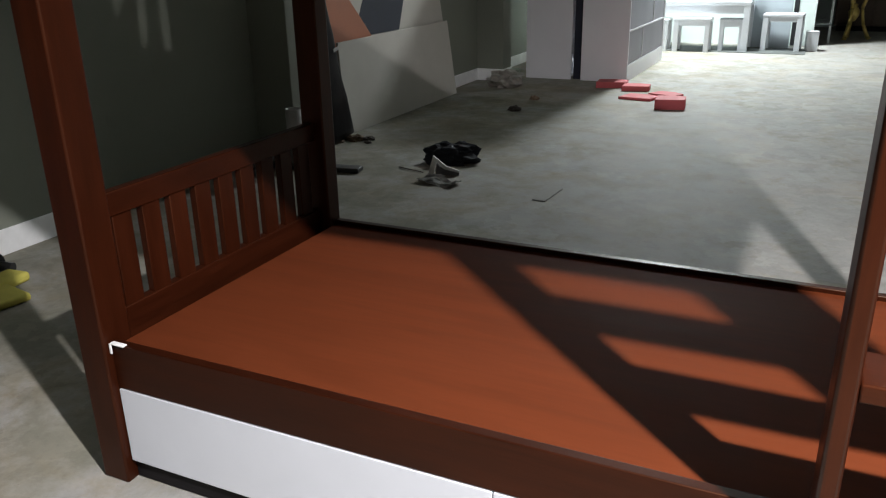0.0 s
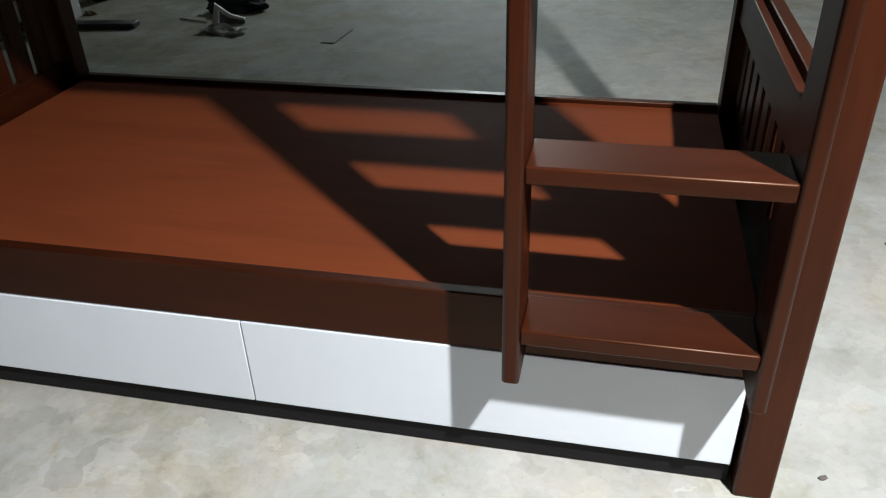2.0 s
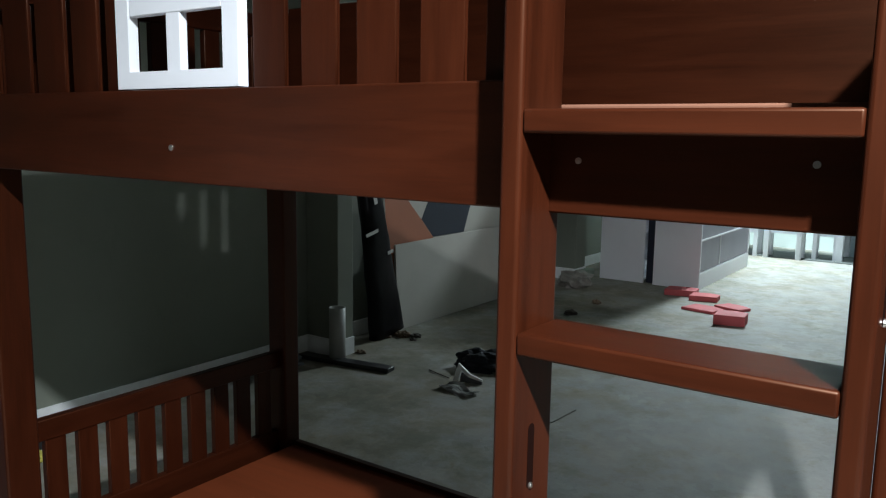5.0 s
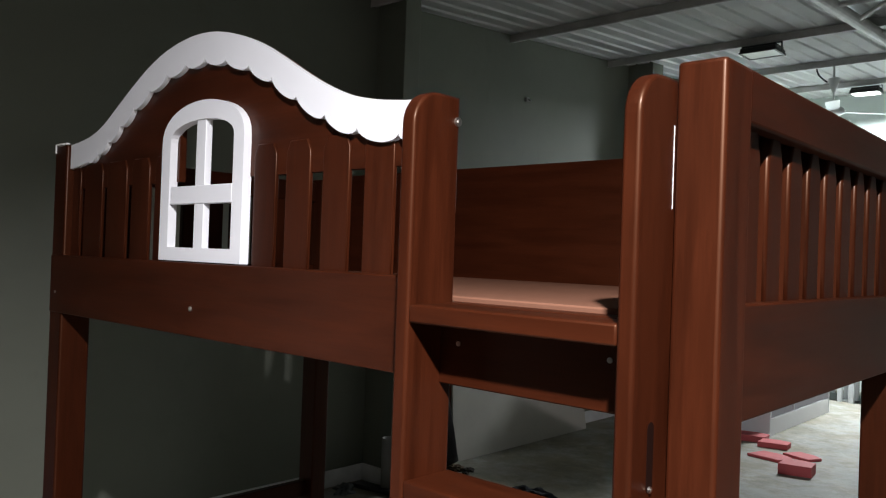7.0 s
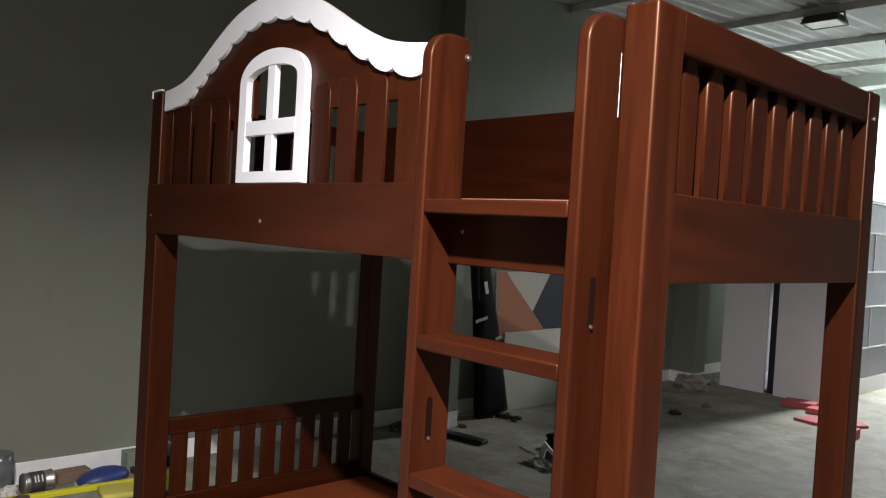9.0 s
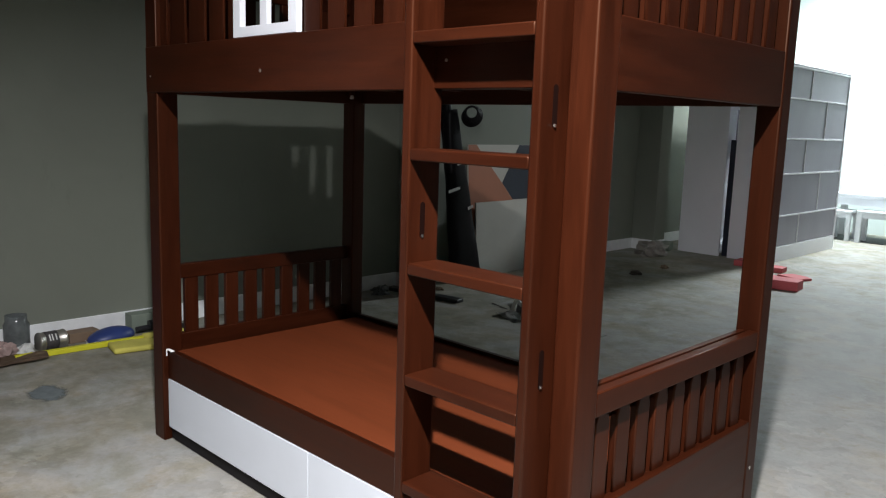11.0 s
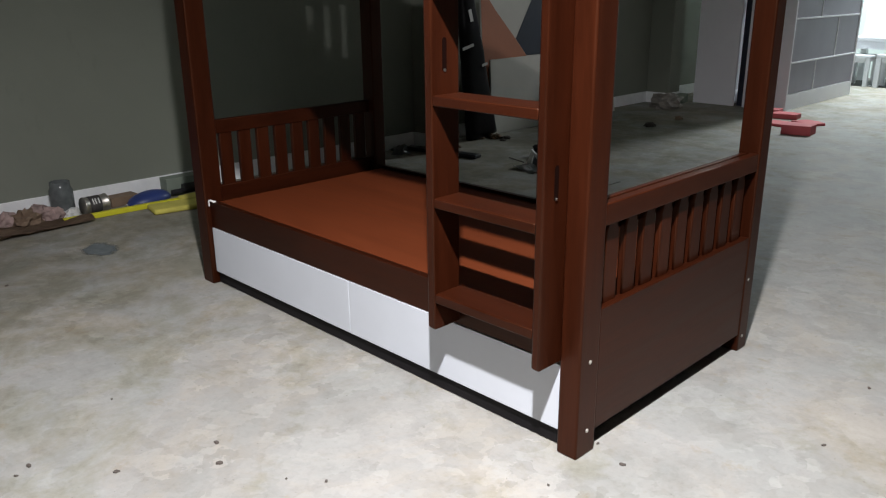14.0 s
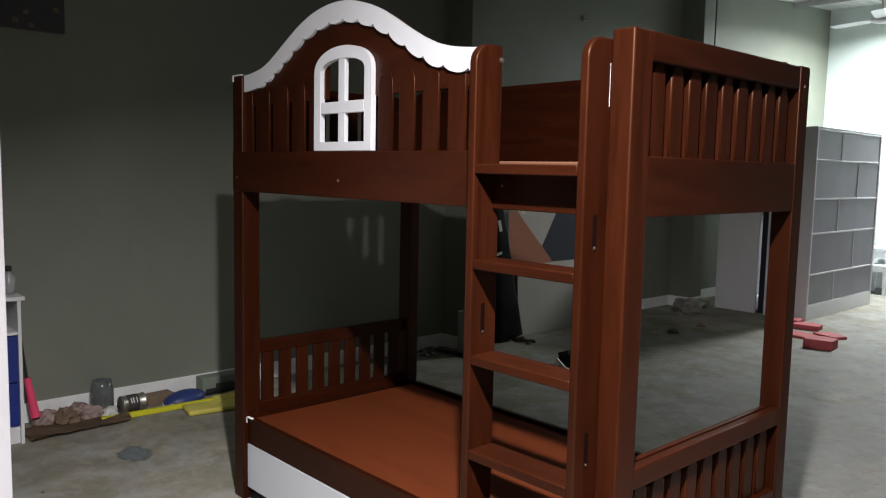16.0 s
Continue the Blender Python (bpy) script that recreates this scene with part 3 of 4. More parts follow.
cab_grey = plain("mauve-grey melamine", (0.31, 0.30, 0.345), 0.5, vary=0.07, scale=3)
cab_edge = plain("pale melamine edge", (0.74, 0.74, 0.76), 0.45, vary=0.03)
cab_blue = plain("deep blue melamine", (0.012, 0.03, 0.22), 0.4, vary=0.08)

tall = thing("tall_cabinet", "tall white cabinet with staggered mauve-grey drawer fronts", "cabinet")
CX0, CX1, CY0, CY1, CZ = -2.20, -1.72, 8.08, 9.98, 2.10
part("side_panel", box(CX0, CX1, CY0, CY0 + 0.03, 0.0, CZ, 0.003), cab_white, tall)
part("side_panel", box(CX0, CX1, CY1 - 0.03, CY1, 0.0, CZ, 0.003), cab_white, tall)
part("top_panel", box(CX0, CX1, CY0 + 0.03, CY1 - 0.03, CZ - 0.03, CZ, 0.003), cab_grey, tall)
part("back_panel", box(CX0, CX0 + 0.02, CY0 + 0.03, CY1 - 0.03, 0.0, CZ - 0.03), cab_white, tall)
part("kick_board", box(CX1 - 0.03, CX1 - 0.002, CY0 + 0.03, CY1 - 0.03, 0.0, 0.165, 0.003), cab_white, tall)
part("carcass", box(CX0 + 0.02, CX1 - 0.032, CY0 + 0.03, CY1 - 0.03, 0.02, CZ - 0.03), cab_edge, tall)
rows = [(0.175, 0.490), (0.508, 0.940), (0.958, 1.316), (1.334, 1.740), (1.758, 2.065)]
for i, (z0, z1) in enumerate(rows):
    cut = CY0 + (0.70 if i % 2 == 0 else 1.22)
    part("shelf_edge", box(CX1 - 0.031, CX1 + 0.001, CY0 + 0.031, CY1 - 0.031, z1 + 0.001, z1 + 0.017, 0.002), cab_edge, tall)
    for y0, y1 in ((CY0 + 0.032, cut - 0.008), (cut + 0.008, CY1 - 0.032)):
        part("drawer_front", box(CX1 - 0.031, CX1 - 0.010, y0, y1, z0, z1 - 0.001, 0.003), cab_grey, tall, "mauve-grey drawer front")
    part("divider", box(CX1 - 0.031, CX1 - 0.001, cut - 0.007, cut + 0.007, z0, z1 - 0.001, 0.002), cab_edge, tall)

ward = thing("wardrobe", "plain white wardrobe carcass standing beside the grey cabinet", "wardrobe")
part("side_panel", box(-2.80, -2.31, 8.10, 8.13, 0.0, 2.0, 0.003), cab_white, ward)
part("side_panel", box(-2.80, -2.31, 9.87, 9.90, 0.0, 2.0, 0.003), cab_white, ward)
part("top_panel", box(-2.80, -2.31, 8.13, 9.87, 1.97, 2.0, 0.003), cab_white, ward)
part("back_panel", box(-2.80, -2.78, 8.13, 9.87, 0.03, 1.97), cab_white, ward)
part("bottom_panel", box(-2.80, -2.31, 8.13, 9.87, 0.03, 0.05), cab_white, ward)
navy_board = plain("navy melamine", (0.014, 0.016, 0.032), 0.5)
single("navy_board", box(-2.30, -2.21, 8.16, 9.8, 0.0, 1.29, 0.004), navy_board, "dark navy board stored between the two cabinets", "board")
single("grey_box", box(-2.295, -2.215, 8.25, 9.4, 1.292, 1.62, 0.004), cab_grey, "grey box on top of the navy board", "box")

low = thing("drawer_unit", "low white and blue drawer unit against the wall", "drawer unit")
part("side_panel", box(-3.19, -2.86, 0.608, 0.626, 0.0, 0.80, 0.002), cab_edge, low)
part("side_panel", box(-3.19, -2.86, -0.12, -0.102, 0.0, 0.80, 0.002), cab_edge, low)
part("top_panel", box(-3.20, -2.85, -0.13, 0.645, 0.80, 0.822, 0.003), cab_edge, low)
part("back_panel", box(-3.19, -3.18, -0.102, 0.608, 0.0, 0.80), cab_white, low)
part("kick_board", box(-2.90, -2.885, -0.102, 0.608, 0.0, 0.10, 0.002), cab_edge, low)
part("shelf", box(-3.18, -2.87, -0.102, 0.608, 0.61, 0.628, 0.002), cab_edge, low)
for z0, z1 in ((0.105, 0.345), (0.350, 0.605)):
    part("drawer_front", box(-2.885, -2.868, -0.10, 0.606, z0, z1, 0.002), cab_blue, low, "deep blue drawer front")
single("white_board", box(-1.624, -1.60, -0.36, 0.255, 0.0, 2.30, 0.004), cab_white, "tall white board standing upright near the drawer unit", "board")
dark_stuff = plain("dark rag", (0.03, 0.028, 0.03), 0.8, grain=0.3, grain_scale=60)
single("rag", crumpled(0.12, 0.14, 0.05, 3.1), dark_stuff, "dark rag on the shelf of the drawer unit", "rag", pose(-3.02, 0.42, 0.629))
clear_plastic = plain("cloudy plastic", (0.30, 0.31, 0.31), 0.3, vary=0.2)
bottle = thing("spray_bottle", "cloudy plastic bottle standing on the drawer unit", "bottle")
part("bottle_body", lathe([(0, 0), (0.032, 0.002), (0.034, 0.02), (0.034, 0.09), (0.014, 0.115), (0.013, 0.125), (0, 0.125)]), clear_plastic, bottle)
part("cap", lathe([(0, 0.125), (0.016, 0.125), (0.016, 0.15), (0.008, 0.155), (0, 0.155)]), dark_stuff, bottle, "dark cap")
bottle.matrix_basis = pose(-3.0, 0.605, 0.822)
single("glue_pot", lathe([(0, 0), (0.04, 0.0), (0.042, 0.05), (0.036, 0.055), (0, 0.055)]), dark_stuff, "small dark pot on the drawer unit", "pot", pose(-2.98, 0.44, 0.822))


# ---- clutter along the green wall ----
cardboard = plain("brown cardboard", (0.17, 0.115, 0.075), 0.8, vary=0.2, grain=0.2, grain_scale=40)
pinkish = plain("dusty pink rag", (0.31, 0.225, 0.205), 0.85, vary=0.35, scale=14, grain=0.3, grain_scale=50)
yellow_foam = plain("yellow foam", (0.56, 0.50, 0.10), 0.85, vary=0.15, grain=0.4, grain_scale=70)
yellow_bright = plain("bright yellow tape board", (0.62, 0.58, 0.02), 0.6, vary=0.1)
pink_plastic = plain("hot pink plastic", (0.80, 0.06, 0.16), 0.45, vary=0.06)
navy_plastic = plain("navy plastic", (0.024, 0.042, 0.16), 0.45, vary=0.2)
sage_box = plain("sage card", (0.20, 0.235, 0.19), 0.8, vary=0.1)
tin_mat = plain("dented tin", (0.42, 0.40, 0.36), 0.38, 0.85, vary=0.25, scale=10, grain=0.25, grain_scale=25)
dull_glass = plain("grimy glass", (0.11, 0.12, 0.12), 0.18, vary=0.3, scale=18)
label_dark = plain("dark printed label", (0.05, 0.045, 0.045), 0.6, vary=0.4, scale=30)
paper = plain("off-white paper", (0.62, 0.62, 0.60), 0.75, vary=0.08)

single("cardboard_strip", moved(sheet(0.24, 0.56, 0.035, 4.0, 12, 2.0, 0.006), pose(-2.97, 0.93, 0.002, 0, 0, 4)), cardboard, "long brown cardboard strip lying along the wall", "cardboard")
for i, (x, y, s) in enumerate(((-3.12, 0.80, 0.055), (-3.05, 0.90, 0.06), (-3.12, 0.98, 0.065), (-3.06, 1.05, 0.05))):
    single("rag", crumpled(s * 1.2, s * 1.3, s, 1.7 + i, 3, 0.5, 4), (pinkish, cardboard, pinkish, pinkish)[i], ("crumpled dusty pink rag heaped by the skirting", "crumpled brown rag heaped by the skirting", "crumpled dusty pink rag heaped by the skirting", "crumpled dusty pink rag heaped by the skirting")[i], "rag", pose(x, y, 0.012), group="rags by the wall")
duster = thing("duster", "hot pink duster leaning on the drawer unit", "duster")
part("grip", tube((-3.08, 0.742, 0.07), (-3.12, 0.712, 0.30), 0.026, 0.018, 14), pink_plastic, duster, "hot pink plastic grip")
part("handle", tube((-3.12, 0.712, 0.30), (-3.17, 0.690, 0.62), 0.006, seg=8), black_metal, duster, "thin dark handle")
jar = thing("glass_jar", "grimy dark glass jar standing by the skirting", "jar")
part("jar_body", lathe([(0, 0), (0.048, 0), (0.052, 0.01), (0.052, 0.125), (0.044, 0.14), (0.044, 0.165), (0.040, 0.165), (0.040, 0.02), (0, 0.02)]), dull_glass, jar)
jar.matrix_basis = pose(-3.13, 1.135, 0) @ Matrix.Scale(1.3, 4)
single("rag", crumpled(0.06, 0.05, 0.045, 9.2, 3, 0.4, 4), paper, "crumpled off-white paper beside the jar", "paper", pose(-3.05, 1.15, 0.003))
tin = thing("paint_tin", "dented paint tin with a torn dark label lying on its side", "paint tin")
part("tin_body", lathe([(0, 0), (0.052, 0), (0.055, 0.004), (0.055, 0.012), (0.052, 0.015), (0.052, 0.135), (0.055, 0.138), (0.055, 0.146), (0.050, 0.15), (0.046, 0.143), (0, 0.143)], 28), tin_mat, tin)
part("label", lathe([(0.0525, 0.03), (0.0535, 0.03), (0.0535, 0.10), (0.0525, 0.10)], 28), label_dark, tin, "torn dark label")
for z in (0.045, 0.06, 0.08):
    part("print_bar", moved(box(-0.020, 0.016, -0.0550, -0.0535, z, z + 0.007), pose(0, 0, 0, 0, 0, 60)), paper, tin, "pale bar of unreadable print")
tin.matrix_basis = pose(-3.06, 1.222, 0.056, -90, 0, 4) @ pose(0, 0, 0)
single("wood_offcut", box(-0.05, 0.05, -0.09, 0.09, 0.0, 0.06, 0.004), cardboard, "brown wooden offcut against the skirting", "offcut", pose(-3.16, 1.50, 0, 0, 0, 3))
single("paper_scrap", sheet(0.09, 0.14, 0.02, 5.0, 8), paper, "off-white paper scrap on the floor", "paper", pose(-3.02, 1.55, 0.001))
pan = thing("dust_pan", "navy plastic dustpan lying upside down", "dustpan")
shell = bmesh.new()
bmesh.ops.create_uvsphere(shell, u_segments=28, v_segments=16, radius=1)
for v in shell.verts:
    v.co = Vector((v.co.x * 0.072, v.co.y * 0.118 - 0.02, max(v.co.z, -0.25) * 0.052 + 0.013))
part("pan", moved(shell, pose(0, 0, 0.002, 4, -5, 0)), navy_plastic, pan, smooth=True)
part("handle", tube((0.0, 0.11, 0.03), (0.01, 0.26, 0.035), 0.014, 0.011, 12), black_metal, pan, "black handle")
pan.matrix_basis = pose(-3.06, 1.66, 0.0, 0, 0, 3) @ Matrix.Scale(1.22, 4)
single("card_box", box(-0.05, 0.05, -0.14, 0.14, 0.0, 0.115, 0.004), sage_box, "flat sage-green carton standing on the skirting", "carton", pose(-3.17, 1.93, 0))
tool = thing("hand_drill", "black hand tool lying by the wall", "power tool")
part("tool_body", tube((-3.08, 1.88, 0.045), (-3.06, 2.06, 0.05), 0.034, 0.03, 16), black_metal, tool)
part("tool_grip", tube((-3.065, 2.02, 0.04), (-2.98, 2.05, 0.03), 0.022, 0.024, 12), black_metal, tool)
single("yellow_board", box(-0.018, 0.018, -0.36, 0.36, 0.0, 0.030, 0.004), yellow_bright, "bright yellow strip lying on the floor", "strip", pose(-2.945, 1.43, 0.001, 0, 0, -3))
single("foam_block", box(-0.09, 0.09, -0.19, 0.19, 0.0, 0.034, 0.014, 3), yellow_foam, "pale yellow foam block on the floor", "foam block", pose(-2.79, 1.72, 0.001, 0, 0, -10))
single("foam_block", box(-0.06, 0.06, -0.13, 0.13, 0.0, 0.042, 0.015, 3), yellow_foam, "pale yellow foam block on the floor", "foam block", pose(-2.90, 1.90, 0.001, 0, 0, 6))


def blot(rx, ry, seed, z):
    bm = bmesh.new()
    n = 40
    pts = []
    for i in range(n):
        a = 2 * math.pi * i / n
        k = 1 + 0.28 * noise.noise(Vector((math.cos(a) * 1.6, math.sin(a) * 1.6, seed)))
        pts.append(bm.verts.new((rx * k * math.cos(a), ry * k * math.sin(a), z)))
    bm.faces.new(pts)
    return bm




def thin_stain(name, color, rx, ry):
    m, n, l, b = material(name)
    v = coords(n, l, shift=False)
    away, less = n.new("ShaderNodeVectorMath"), n.new("ShaderNodeMath")
    away.operation, less.operation = "LENGTH", "SUBTRACT"
    l.new(coords(n, l, (1 / rx, 1 / ry, 0), False), away.inputs[0])
    l.new(spread(n, l, noise_tex(n, l, v, 14, 7, 0.7, 0.6), 0.35, 1.45), less.inputs[0])
    l.new(away.outputs["Value"], less.inputs[1])
    l.new(ramp(n, l, less.outputs[0], [(0.0, (0, 0, 0)), (0.30, (0.8, 0.8, 0.8))]), b.inputs["Alpha"])
    l.new(ramp(n, l, noise_tex(n, l, v, 22, 5, 0.6), [(0.3, tuple(0.75 * x for x in color)), (0.7, tuple(1.2 * x for x in color))]), b.inputs["Base Color"])
    b.inputs["Roughness"].default_value = 0.6
    return m


blue_stain = thin_stain("dried blue-grey paint", (0.155, 0.180, 0.188), 0.15, 0.105)
single("paint_stain", blot(0.15, 0.105, 3.0, 0.0015), blue_stain, "dried blue-grey paint patch on the concrete", "stain", pose(-2.33, 1.02, 0), kind="structure")
dirt = plain("dry dirt crumb", (0.085, 0.07, 0.06), 0.9, vary=0.3)
for i, (x, y, s) in enumerate(((-0.211, 0.51, 0.012), (-0.109, 0.461, 0.014), (-0.278, 0.237, 0.012), (0.179, 0.624, 0.008), (0.623, 1.036, 0.007), (0.712, 1.258, 0.012), (1.075, 1.753, 0.010),
                                (1.049, 2.211, 0.010), (0.09, 0.554, 0.006), (-0.486, 0.072, 0.012), (-0.46, 0.03, 0.009), (0.60, 1.30, 0.008), (-2.1, 0.5, 0.012), (-0.7, 0.4, 0.007))):
    single("dirt_crumb", crumpled(s * 0.8, s * 0.5, s * 0.4, i * 1.3, 2, 0.5), dirt, "small crumb of dirt on the concrete", "crumb", pose(x, y, 0.0, 0, 0, i * 40), group="crumbs on the floor")


# ---- boards, wrap and rubbish behind the bed ----
cream = plain("cream laminate", (0.50, 0.48, 0.43), 0.55, vary=0.06, scale=2)
terracotta = plain("terracotta laminate", (0.38, 0.150, 0.085), 0.5, vary=0.06)
navy_lam = plain("navy laminate", (0.018, 0.024, 0.040), 0.5, vary=0.1)
bare_board = plain("pale unpainted board", (0.52, 0.50, 0.45), 0.65, vary=0.06, scale=2.5)

back = thing("patterned_board", "large board with cream, terracotta and navy polygons leaning on the wall", "board")
part("panel", prism([(0.0, 0.0), (2.06, 0.0), (1.85, 1.186), (0.0, 1.186)], "x", 0.0, 0.018, 0.002), cream, back)
for pts, mat_, lab in (([(0.002, 0.0), (0.612, 0.0), (0.612, 0.672), (0.459, 0.832), (0.20, 1.085), (0.11, 1.184), (0.002, 1.184)], terracotta, "terracotta polygon"),
                       ([(0.616, 0.674), (0.463, 0.833), (0.712, 1.184), (1.292, 1.184), (1.230, 0.970), (1.076, 0.674)], navy_lam, "navy polygon"),
                       ([(1.297, 1.184), (1.235, 0.972), (1.900, 0.884), (1.846, 1.184)], terracotta, "terracotta polygon")):
    part("inlay", prism(pts, "x", 0.0182, 0.021), mat_, back, lab)
back.matrix_basis = pose(-3.16, 4.90, 0.0, 0, -3.2, 0)
front = single("plain_board", prism([(-0.11, 0.0), (1.88, 0.0), (1.77, 0.68), (-0.105, 0.67)], "x", 0.0, 0.018, 0.002), bare_board, "pale unpainted board leaning in front of the patterned one", "board", pose(-3.105, 5.05, 0.0, 0, -3.4, 0))

wrap_black = plain("black stretch film", (0.007, 0.006, 0.007), 0.36, vary=0.3, grain=0.6, grain_scale=9, spec=0.14)
tape = plain("clear packing tape", (0.55, 0.54, 0.52), 0.3, vary=0.1)
roll = thing("wrapped_frame", "tall frame wrapped in shiny black film leaning on the wall", "wrapped frame")


def wrapped(y0, y1, z1, seed, taper=0.40):
    bm = bmesh.new()
    rows = []
    for k in range(29):
        z = z1 * k / 28
        ring = []
        for i in range(20):
            a = 2 * math.pi * i / 20
            w = (y1 - y0) / 2 * (1.0 - taper * k / 28)
            cx, cy = 0.055 * math.copysign(abs(math.cos(a)) ** 0.6, math.cos(a)), w * math.copysign(abs(math.sin(a)) ** 0.6, math.sin(a))
            d = 0.014 * noise.fractal(Vector((cx * 20, cy * 12 + seed, z * 5)), 0.9, 2.0, 3)
            ring.append(bm.verts.new((cx * (1 + 9 * d), (y0 + y1) / 2 + cy * (1 + 3 * d), z)))
        rows.append(ring)
    for a, b in zip(rows, rows[1:]):
        for i in range(20):
            bm.faces.new((a[i], a[(i + 1) % 20], b[(i + 1) % 20], b[i]))
    bm.faces.new(rows[0][::-1])
    bm.faces.new(rows[-1])
    bmesh.ops.recalc_face_normals(bm, faces=bm.faces[:])
    return bm


part("film", wrapped(0.0, 0.36, 1.47, 0.0, 0.66), wrap_black, roll, smooth=True)
part("film", moved(wrapped(0.0, 0.12, 1.60, 4.0), pose(-0.03, 0.10, 0.0)), wrap_black, roll, smooth=True)
for z, y, w in ((1.05, 0.16, 0.035), (0.80, 0.08, 0.14), (0.62, 0.26, 0.07)):
    part("tape", moved(box(0.0, 0.003, -w / 2, w / 2, -0.012 if w > 0.05 else -0.05, 0.012 if w > 0.05 else 0.05), pose(0.062, y, z, 6, 0, 0)), tape, roll, "strip of clear packing tape")
roll.matrix_basis = pose(-3.045, 4.575, 0.0, 6.5, -4.0, 0)
coil = thing("hose_coil", "coil of black hose hung over the wrapped frame", "hose")


def torus(R, r, seg=28, ring=10):
    bm = bmesh.new()
    vs = [[bm.verts.new(((R + r * math.cos(b)) * math.cos(a), (R + r * math.cos(b)) * math.sin(a), r * math.sin(b))) for b in (2 * math.pi * j / ring for j in range(ring))] for a in (2 * math.pi * i / seg for i in range(seg))]
    for i in range(seg):
        for j in range(ring):
            bm.faces.new((vs[i][j], vs[(i + 1) % seg][j], vs[(i + 1) % seg][(j + 1) % ring], vs[i][(j + 1) % ring])).smooth = True
    return bm


for k in range(6):
    part("hose_loop", moved(torus(0.088 - 0.007 * k, 0.010), pose(0.010 * k, -0.012 * k, 0.006 * k, 72, 11 * k, 25)), wrap_black, coil)
coil.matrix_basis = pose(-3.06, 4.775, 1.43)

tube_card = plain("grey plastic pipe", (0.36, 0.36, 0.34), 0.5, vary=0.1)
single("pipe_offcut", join(lathe([(0.050, 0.0), (0.055, 0.0), (0.055, 0.37), (0.050, 0.37), (0.050, 0.0)])), tube_card, "grey plastic pipe offcut standing upright", "pipe", pose(-2.90, 4.20 - 0.16, 0.0))
single("black_plank", box(-0.35, 0.35, -0.045, 0.045, 0.0, 0.03, 0.006), black_metal, "black plank lying on the floor", "plank", pose(-2.80, 4.01, 0.001, 0, 0, 9))
single("plastic_bag", crumpled(0.055, 0.07, 0.05, 6.6, 3, 0.6, 4), dull_glass, "cloudy crumpled plastic bag on the floor", "plastic bag", pose(-3.06, 3.78, 0.0))
single("plastic_bag", crumpled(0.15, 0.19, 0.10, 2.6, 3, 0.6, 4), plain("dusty plastic film", (0.24, 0.22, 0.195), 0.4, vary=0.3, scale=12), "dusty crumpled plastic bag by the pier", "plastic bag", pose(-2.80, 7.52, 0.0))
single("foam_offcut", box(-0.10, 0.10, -0.08, 0.08, 0.0, 0.10, 0.012), sage_box, "pale offcut on the floor by the wardrobe", "offcut", pose(-2.93, 7.98, 0.0, 0, 0, 12))
cloth_navy = plain("navy cloth", (0.014, 0.016, 0.024), 0.85, vary=0.3, grain=0.4, grain_scale=50)
single("cloth", crumpled(0.165, 0.11, 0.085, 7.7, 4, 0.45, 3.2), cloth_navy, "heap of dark navy cloth on the floor", "cloth", pose(-2.03, 4.50, 0.0, 0, 0, 20))
bracket = thing("plastic_bracket", "white and grey plastic bracket lying on its side", "bracket")
part("rib", prism([(0.0, 0.0), (0.035, 0.0), (0.05, 0.075), (0.10, 0.035), (0.19, 0.018), (0.19, 0.03), (0.11, 0.055), (0.03, 0.115)], "y", -0.01, 0.01), foam_white, bracket, "white curved rib")
part("web", prism([(0.045, 0.0), (0.19, 0.0), (0.19, 0.018), (0.10, 0.034), (0.055, 0.06)], "y", -0.003, 0.006), plain("grey plastic", (0.16, 0.16, 0.17), 0.5), bracket)
bracket.matrix_basis = pose(-2.04, 4.17, 0.0, -8, 0, 12)
single("paper_sheet", sheet(0.26, 0.12, 0.03, 8.8, 10, 2.5, 0.003), plain("grey printed paper", (0.44, 0.44, 0.43), 0.7, vary=0.3, scale=20), "grey folded paper sheet on the floor", "paper", pose(-1.90, 4.01, 0.001, 0, 0, -14))
single("twig", tube((-2.28, 4.24, 0.006), (-2.08, 4.18, 0.006), 0.004, 0.003, 6), dirt, "thin dark stick on the floor", "stick")
for i, (x, y, s) in enumerate(((-2.95, 4.82, 0.05), (-2.86, 4.86, 0.035), (-3.02, 4.72, 0.03), (-2.82, 4.78, 0.022), (-2.90, 4.28, 0.028), (-2.27, 6.30, 0.045), (-2.28, 6.86, 0.04))):
    single("rubbish", crumpled(s * 1.3, s, s * 0.6, 11 + i, 3, 0.5, 4), dirt if i % 2 else cardboard, "small scrap of dark rubbish on the floor", "rubbish", pose(x, y, 0.0, 0, 0, 50 * i), group="scraps on the floor")
single("cardboard_flap", moved(box(-0.13, 0.13, -0.038, 0.038, 0.0, 0.004), pose(-1.235, 4.02, 0.001, 0, 0, 86)), plain("grey card", (0.27, 0.26, 0.235), 0.8), "small grey card flap on the concrete", "card")

red_foam = plain("red foam pad", (0.50, 0.090, 0.098), 0.7, vary=0.10, grain=0.25, grain_scale=60)
